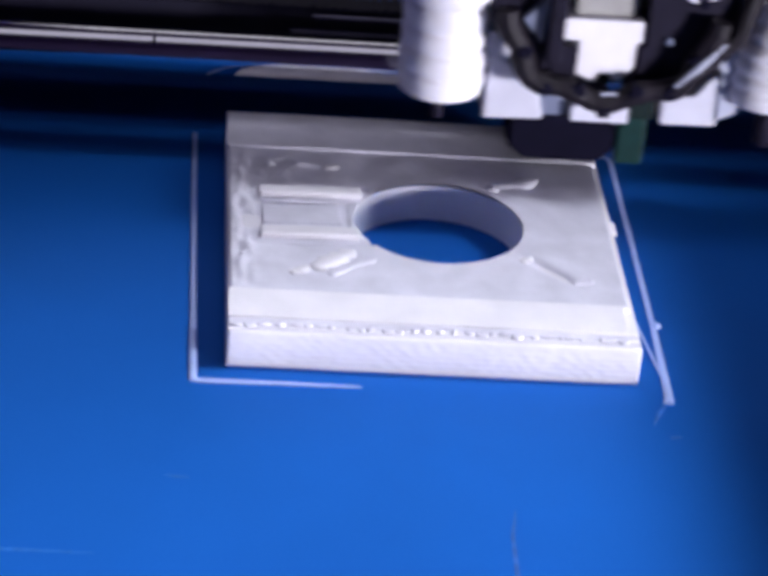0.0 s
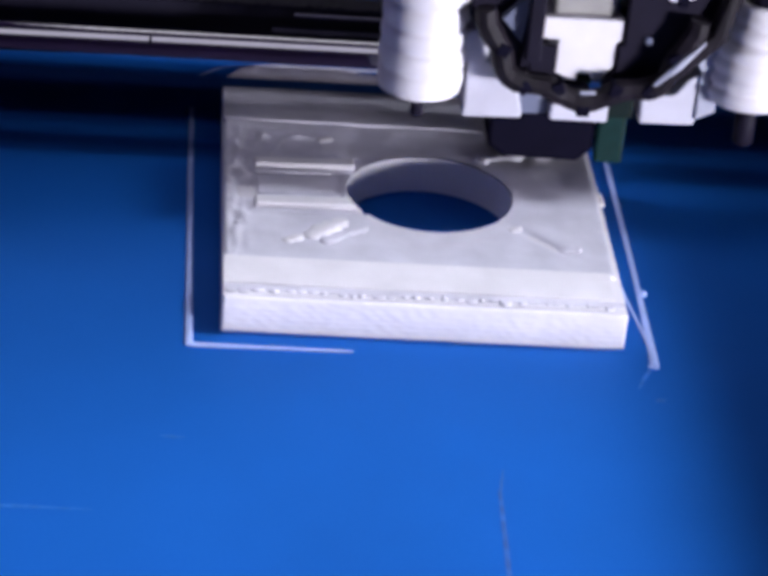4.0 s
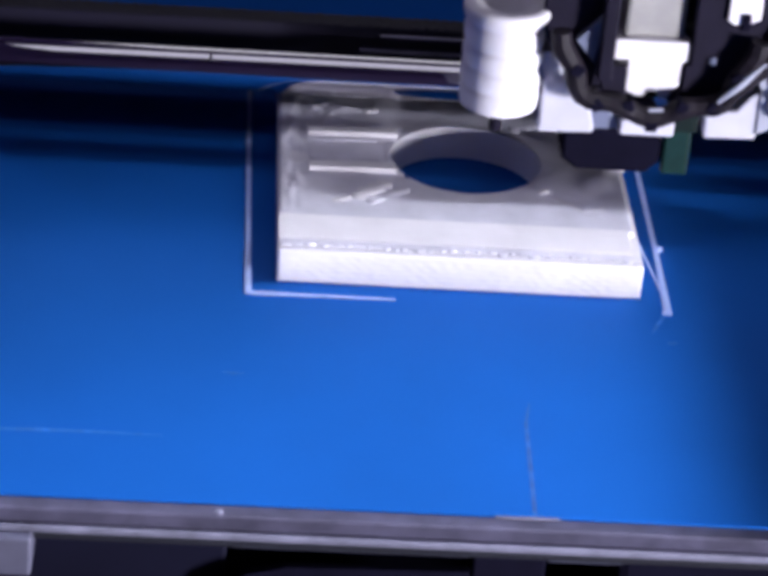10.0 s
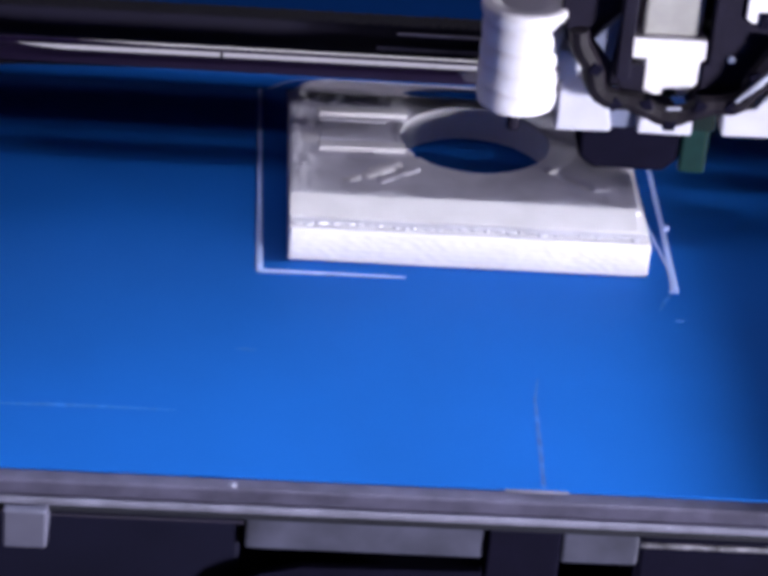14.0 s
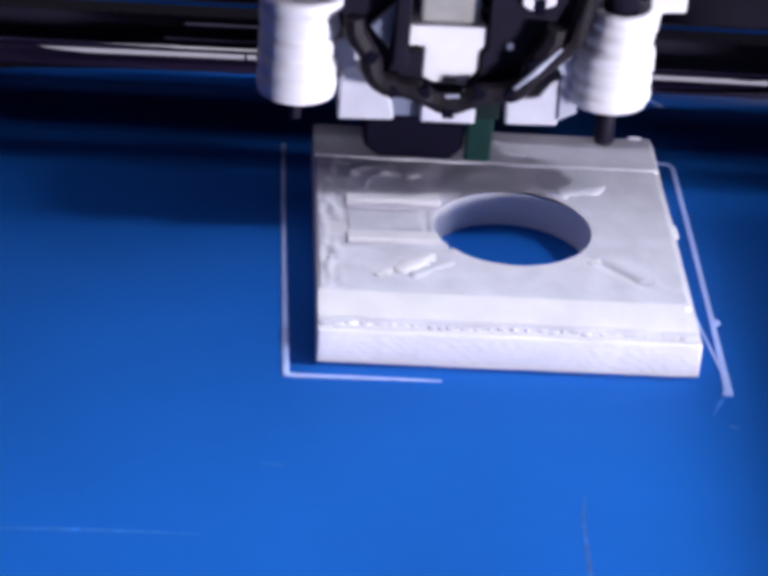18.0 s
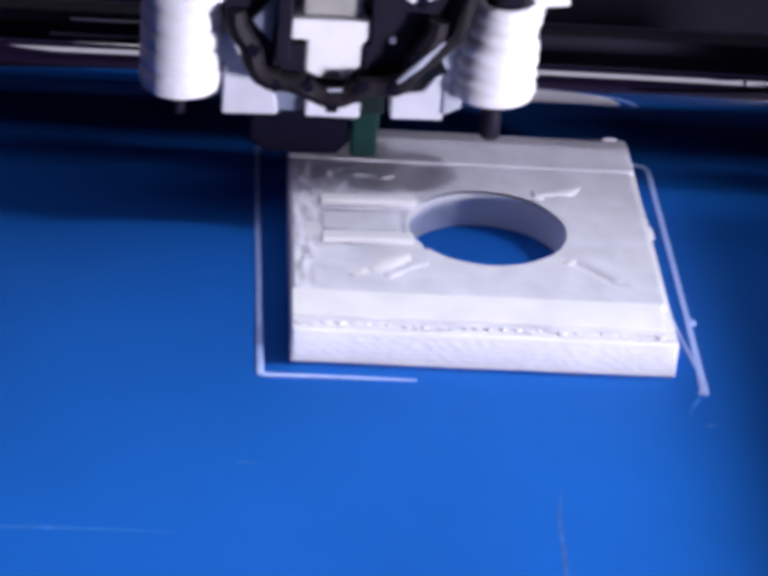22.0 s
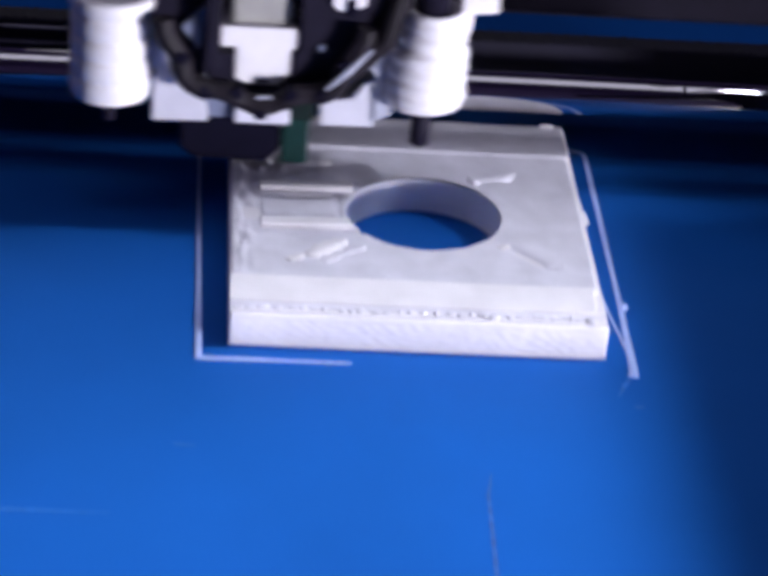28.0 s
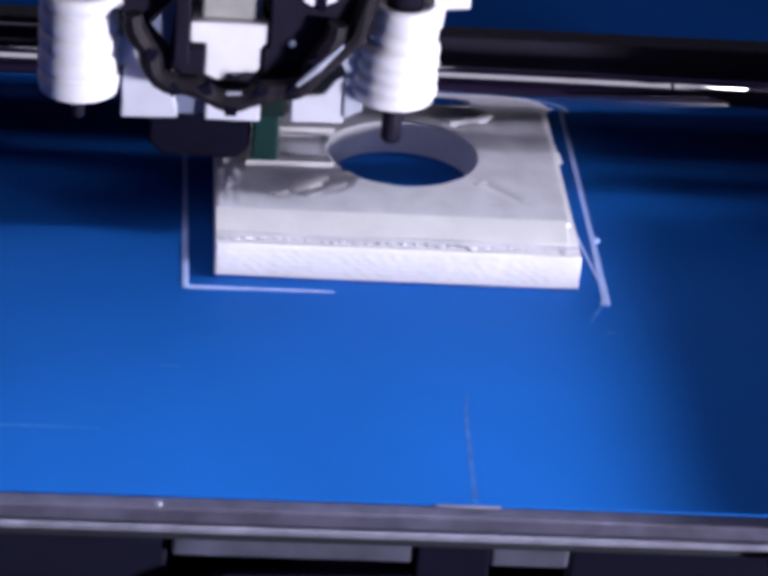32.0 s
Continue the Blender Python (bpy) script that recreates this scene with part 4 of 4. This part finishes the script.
    for ob in (bed, plate, skirt):
        walk(ob, [
        (0, pose(0, 0.0000, 0)), (0.1, pose(0, 0.0010, 0)), (0.2, pose(0, 0.0010, 0)), (0.3, pose(0, 0.0040, 0)), (0.4, pose(0, 0.0101, 0)),
        (0.5, pose(0, 0.0170, 0)), (0.6, pose(0, 0.0250, 0)), (0.7, pose(0, 0.0307, 0)), (0.8, pose(0, 0.0227, 0)), (0.9, pose(0, 0.0172, 0)),
        (1, pose(0, 0.0268, 0)), (1.1, pose(0, 0.0276, 0)), (1.2, pose(0, 0.0172, 0)), (1.3, pose(0, 0.0195, 0)), (1.4, pose(0, 0.0283, 0)),
        (1.5, pose(0, 0.0218, 0)), (1.6, pose(0, 0.0163, 0)), (1.7, pose(0, 0.0258, 0)), (1.8, pose(0, 0.0258, 0)), (1.9, pose(0, 0.0162, 0)),
        (2, pose(0, 0.0193, 0)), (2.1, pose(0, 0.0265, 0)), (2.2, pose(0, 0.0177, 0)), (2.3, pose(0, 0.0177, 0)), (2.4, pose(0, 0.0256, 0)),
        (2.5, pose(0, 0.0177, 0)), (2.6, pose(0, 0.0153, 0)), (2.7, pose(0, 0.0240, 0)), (2.8, pose(0, 0.0216, 0)), (2.9, pose(0, 0.0145, 0)),
        (3, pose(0, 0.0212, 0)), (3.1, pose(0, 0.0199, 0)), (3.2, pose(0, 0.0137, 0)), (3.3, pose(0, 0.0206, 0)), (3.4, pose(0, 0.0175, 0)),
        (3.5, pose(0, 0.0128, 0)), (3.6, pose(0, 0.0205, 0)), (3.7, pose(0, 0.0150, 0)), (3.8, pose(0, 0.0150, 0)), (3.9, pose(0, 0.0196, 0)),
        (4, pose(0, 0.0112, 0)), (4.1, pose(0, 0.0172, 0)), (4.2, pose(0, 0.0156, 0)), (4.3, pose(0, 0.0110, 0)), (4.4, pose(0, 0.0164, 0)),
        (4.5, pose(0, 0.0101, 0)), (4.6, pose(0, 0.0131, 0)), (4.7, pose(0, 0.0139, 0)), (4.8, pose(0, 0.0090, 0)), (4.9, pose(0, 0.0148, 0)),
        (5, pose(0, 0.0098, 0)), (5.1, pose(0, 0.0110, 0)), (5.2, pose(0, 0.0130, 0)), (5.3, pose(0, 0.0080, 0)), (5.4, pose(0, 0.0086, 0)),
        (5.5, pose(0, 0.0042, 0)), (5.6, pose(0, 0.0013, 0)), (5.7, pose(0, 0.0070, 0)), (5.8, pose(0, 0.0007, 0)), (5.9, pose(0, 0.0053, 0)),
        (6, pose(0, 0.0057, 0)), (6.1, pose(0, 0.0005, 0)), (6.2, pose(0, 0.0083, 0)), (6.3, pose(0, 0.0036, 0)), (6.4, pose(0, 0.0019, 0)),
        (6.5, pose(0, 0.0095, 0)), (6.6, pose(0, 0.0008, 0)), (6.7, pose(0, 0.0023, 0)), (6.8, pose(0, 0.0095, 0)), (6.9, pose(0, 0.0022, 0)),
        (7, pose(0, 0.0022, 0)), (7.1, pose(0, 0.0095, 0)), (7.2, pose(0, 0.0040, 0)), (7.3, pose(0, 0.0026, 0)), (7.4, pose(0, 0.0116, 0)),
        (7.5, pose(0, 0.0068, 0)), (7.6, pose(0, 0.0022, 0)), (7.7, pose(0, 0.0103, 0)), (7.8, pose(0, 0.0113, 0)), (7.9, pose(0, 0.0034, 0)),
        (8, pose(0, 0.0050, 0)), (8.1, pose(0, 0.0131, 0)), (8.2, pose(0, 0.0066, 0)), (8.3, pose(0, 0.0025, 0)), (8.4, pose(0, 0.0121, 0)),
        (8.5, pose(0, 0.0112, 0)), (8.6, pose(0, 0.0023, 0)), (8.7, pose(0, 0.0062, 0)), (8.8, pose(0, 0.0126, 0)), (8.9, pose(0, 0.0061, 0)),
        (9, pose(0, 0.0002, 0)), (9.1, pose(0, 0.0100, 0)), (9.2, pose(0, 0.0125, 0)), (9.3, pose(0, 0.0027, 0)), (9.4, pose(0, 0.0019, 0)),
        (9.5, pose(0, 0.0124, 0)), (9.6, pose(0, 0.0140, 0)), (9.7, pose(0, 0.0042, 0)), (9.8, pose(0, 0.0018, 0)), (9.9, pose(0, 0.0164, 0)),
        (10, pose(0, 0.0298, 0)), (10.1, pose(0, 0.0291, 0)), (10.2, pose(0, 0.0180, 0)), (10.3, pose(0, 0.0230, 0)), (10.4, pose(0, 0.0423, 0)),
        (10.5, pose(0, 0.0495, 0)), (10.6, pose(0, 0.0395, 0)), (10.7, pose(0, 0.0350, 0)), (10.8, pose(0, 0.0466, 0)), (10.9, pose(0, 0.0475, 0)),
        (11, pose(0, 0.0358, 0)), (11.1, pose(0, 0.0375, 0)), (11.2, pose(0, 0.0483, 0)), (11.3, pose(0, 0.0437, 0)), (11.4, pose(0, 0.0338, 0)),
        (11.5, pose(0, 0.0409, 0)), (11.6, pose(0, 0.0472, 0)), (11.7, pose(0, 0.0372, 0)), (11.8, pose(0, 0.0337, 0)), (11.9, pose(0, 0.0434, 0)),
        (12, pose(0, 0.0421, 0)), (12.1, pose(0, 0.0319, 0)), (12.2, pose(0, 0.0380, 0)), (12.3, pose(0, 0.0443, 0)), (12.4, pose(0, 0.0363, 0)),
        (12.5, pose(0, 0.0310, 0)), (12.6, pose(0, 0.0417, 0)), (12.7, pose(0, 0.0408, 0)), (12.8, pose(0, 0.0311, 0)), (12.9, pose(0, 0.0346, 0)),
        (13, pose(0, 0.0412, 0)), (13.1, pose(0, 0.0320, 0)), (13.2, pose(0, 0.0302, 0)), (13.3, pose(0, 0.0399, 0)), (13.4, pose(0, 0.0364, 0)),
        (13.5, pose(0, 0.0285, 0)), (13.6, pose(0, 0.0346, 0)), (13.7, pose(0, 0.0391, 0)), (13.8, pose(0, 0.0294, 0)), (13.9, pose(0, 0.0294, 0)),
        (14, pose(0, 0.0379, 0)), (14.1, pose(0, 0.0329, 0)), (14.2, pose(0, 0.0252, 0)), (14.3, pose(0, 0.0357, 0)), (14.4, pose(0, 0.0357, 0)),
        (14.5, pose(0, 0.0253, 0)), (14.6, pose(0, 0.0287, 0)), (14.7, pose(0, 0.0366, 0)), (14.8, pose(0, 0.0264, 0)), (14.9, pose(0, 0.0251, 0)),
        (15, pose(0, 0.0350, 0)), (15.1, pose(0, 0.0285, 0)), (15.2, pose(0, 0.0227, 0)), (15.3, pose(0, 0.0322, 0)), (15.4, pose(0, 0.0304, 0)),
        (15.5, pose(0, 0.0150, 0)), (15.6, pose(0, 0.0015, 0)), (15.7, pose(0, 0.0047, 0)), (15.8, pose(0, 0.0115, 0)), (15.9, pose(0, 0.0039, 0)),
        (16, pose(0, 0.0023, 0)), (16.1, pose(0, 0.0117, 0)), (16.2, pose(0, 0.0076, 0)), (16.3, pose(0, 0.0008, 0)), (16.4, pose(0, 0.0101, 0)),
        (16.5, pose(0, 0.0099, 0)), (16.6, pose(0, 0.0011, 0)), (16.7, pose(0, 0.0051, 0)), (16.8, pose(0, 0.0141, 0)), (16.9, pose(0, 0.0044, 0)),
        (17, pose(0, 0.0006, 0)), (17.1, pose(0, 0.0109, 0)), (17.2, pose(0, 0.0101, 0)), (17.3, pose(0, 0.0004, 0)), (17.4, pose(0, 0.0052, 0)),
        (17.5, pose(0, 0.0117, 0)), (17.6, pose(0, 0.0052, 0)), (17.7, pose(0, 0.0020, 0)), (17.8, pose(0, 0.0117, 0)), (17.9, pose(0, 0.0101, 0)),
        (18, pose(0, 0.0001, 0)), (18.1, pose(0, 0.0060, 0)), (18.2, pose(0, 0.0124, 0)), (18.3, pose(0, 0.0059, 0)), (18.4, pose(0, 0.0011, 0)),
        (18.5, pose(0, 0.0123, 0)), (18.6, pose(0, 0.0115, 0)), (18.7, pose(0, 0.0034, 0)), (18.8, pose(0, 0.0025, 0)), (18.9, pose(0, 0.0121, 0)),
        (19, pose(0, 0.0092, 0)), (19.1, pose(0, 0.0025, 0)), (19.2, pose(0, 0.0082, 0)), (19.3, pose(0, 0.0139, 0)), (19.4, pose(0, 0.0043, 0)),
        (19.5, pose(0, 0.0020, 0)), (19.6, pose(0, 0.0125, 0)), (19.7, pose(0, 0.0117, 0)), (19.8, pose(0, 0.0022, 0)), (19.9, pose(0, 0.0038, 0)),
        (20, pose(0, 0.0133, 0)), (20.1, pose(0, 0.0087, 0)), (20.2, pose(0, 0.0007, 0)), (20.3, pose(0, 0.0070, 0)), (20.4, pose(0, 0.0144, 0)),
        (20.5, pose(0, 0.0078, 0)), (20.6, pose(0, 0.0014, 0)), (20.7, pose(0, 0.0110, 0)), (20.8, pose(0, 0.0152, 0)), (20.9, pose(0, 0.0069, 0)),
        (21, pose(0, 0.0006, 0)), (21.1, pose(0, 0.0068, 0)), (21.2, pose(0, 0.0019, 0)), (21.3, pose(0, 0.0074, 0)), (21.4, pose(0, 0.0049, 0)),
        (21.5, pose(0, 0.0016, 0)), (21.6, pose(0, 0.0071, 0)), (21.7, pose(0, 0.0005, 0)), (21.8, pose(0, 0.0052, 0)), (21.9, pose(0, 0.0075, 0)),
        (22, pose(0, -0.0007, 0)), (22.1, pose(0, 0.0071, 0)), (22.2, pose(0, 0.0077, 0)), (22.3, pose(0, 0.0004, 0)), (22.4, pose(0, 0.0084, 0)),
        (22.5, pose(0, 0.0067, 0)), (22.6, pose(0, 0.0003, 0)), (22.7, pose(0, 0.0076, 0)), (22.8, pose(0, 0.0117, 0)), (22.9, pose(0, 0.0175, 0)),
        (23, pose(0, 0.0170, 0)), (23.1, pose(0, 0.0228, 0)), (23.2, pose(0, 0.0229, 0)), (23.3, pose(0, 0.0239, 0)), (23.4, pose(0, 0.0248, 0)),
        (23.5, pose(0, 0.0241, 0)), (23.6, pose(0, 0.0251, 0)), (23.7, pose(0, 0.0269, 0)), (23.8, pose(0, 0.0244, 0)), (23.9, pose(0, 0.0280, 0)),
        (24, pose(0, 0.0249, 0)), (24.1, pose(0, 0.0264, 0)), (24.2, pose(0, 0.0307, 0)), (24.3, pose(0, 0.0238, 0)), (24.4, pose(0, 0.0307, 0)),
        (24.5, pose(0, 0.0299, 0)), (24.6, pose(0, 0.0238, 0)), (24.7, pose(0, 0.0307, 0)), (24.8, pose(0, 0.0299, 0)), (24.9, pose(0, 0.0238, 0)),
        (25, pose(0, 0.0310, 0)), (25.1, pose(0, 0.0295, 0)), (25.2, pose(0, 0.0239, 0)), (25.3, pose(0, 0.0331, 0)), (25.4, pose(0, 0.0301, 0)),
        (25.5, pose(0, 0.0245, 0)), (25.6, pose(0, 0.0328, 0)), (25.7, pose(0, 0.0281, 0)), (25.8, pose(0, 0.0242, 0)), (25.9, pose(0, 0.0316, 0)),
        (26, pose(0, 0.0264, 0)), (26.1, pose(0, 0.0208, 0)), (26.2, pose(0, 0.0207, 0)), (26.3, pose(0, 0.0180, 0)), (26.4, pose(0, 0.0204, 0)),
        (26.5, pose(0, 0.0178, 0)), (26.6, pose(0, 0.0165, 0)), (26.7, pose(0, 0.0196, 0)), (26.8, pose(0, 0.0186, 0)), (26.9, pose(0, 0.0104, 0)),
        (27, pose(0, 0.0149, 0)), (27.1, pose(0, 0.0183, 0)), (27.2, pose(0, 0.0097, 0)), (27.3, pose(0, 0.0118, 0)), (27.4, pose(0, 0.0188, 0)),
        (27.5, pose(0, 0.0117, 0)), (27.6, pose(0, 0.0073, 0)), (27.7, pose(0, 0.0162, 0)), (27.8, pose(0, 0.0162, 0)), (27.9, pose(0, 0.0065, 0)),
        (28, pose(0, 0.0085, 0)), (28.1, pose(0, 0.0177, 0)), (28.2, pose(0, 0.0127, 0)), (28.3, pose(0, 0.0036, 0)), (28.4, pose(0, 0.0098, 0)),
        (28.5, pose(0, 0.0168, 0)), (28.6, pose(0, 0.0133, 0)), (28.7, pose(0, 0.0035, 0)), (28.8, pose(0, 0.0081, 0)), (28.9, pose(0, 0.0162, 0)),
        (29, pose(0, 0.0088, 0)), (29.1, pose(0, 0.0015, 0)), (29.2, pose(0, 0.0080, 0)), (29.3, pose(0, 0.0163, 0)), (29.4, pose(0, 0.0098, 0)),
        (29.5, pose(0, 0.0002, 0)), (29.6, pose(0, 0.0075, 0)), (29.7, pose(0, 0.0167, 0)), (29.8, pose(0, 0.0159, 0)), (29.9, pose(0, 0.0152, 0)),
        (30, pose(0, 0.0146, 0)), (30.1, pose(0, 0.0170, 0)), (30.2, pose(0, 0.0179, 0)), (30.3, pose(0, 0.0188, 0)), (30.4, pose(0, 0.0239, 0)),
        (30.5, pose(0, 0.0223, 0)), (30.6, pose(0, 0.0301, 0)), (30.7, pose(0, 0.0310, 0)), (30.8, pose(0, 0.0258, 0)), (30.9, pose(0, 0.0320, 0)),
        (31, pose(0, 0.0314, 0)), (31.1, pose(0, 0.0268, 0)), (31.2, pose(0, 0.0320, 0)), (31.3, pose(0, 0.0315, 0)), (31.4, pose(0, 0.0315, 0)),
        (31.5, pose(0, 0.0317, 0)), (31.6, pose(0, 0.0337, 0)), (31.7, pose(0, 0.0337, 0)), (31.8, pose(0, 0.0337, 0)), (31.9, pose(0, 0.0342, 0)),
        (32, pose(0, 0.0340, 0)),
        ])


motions()
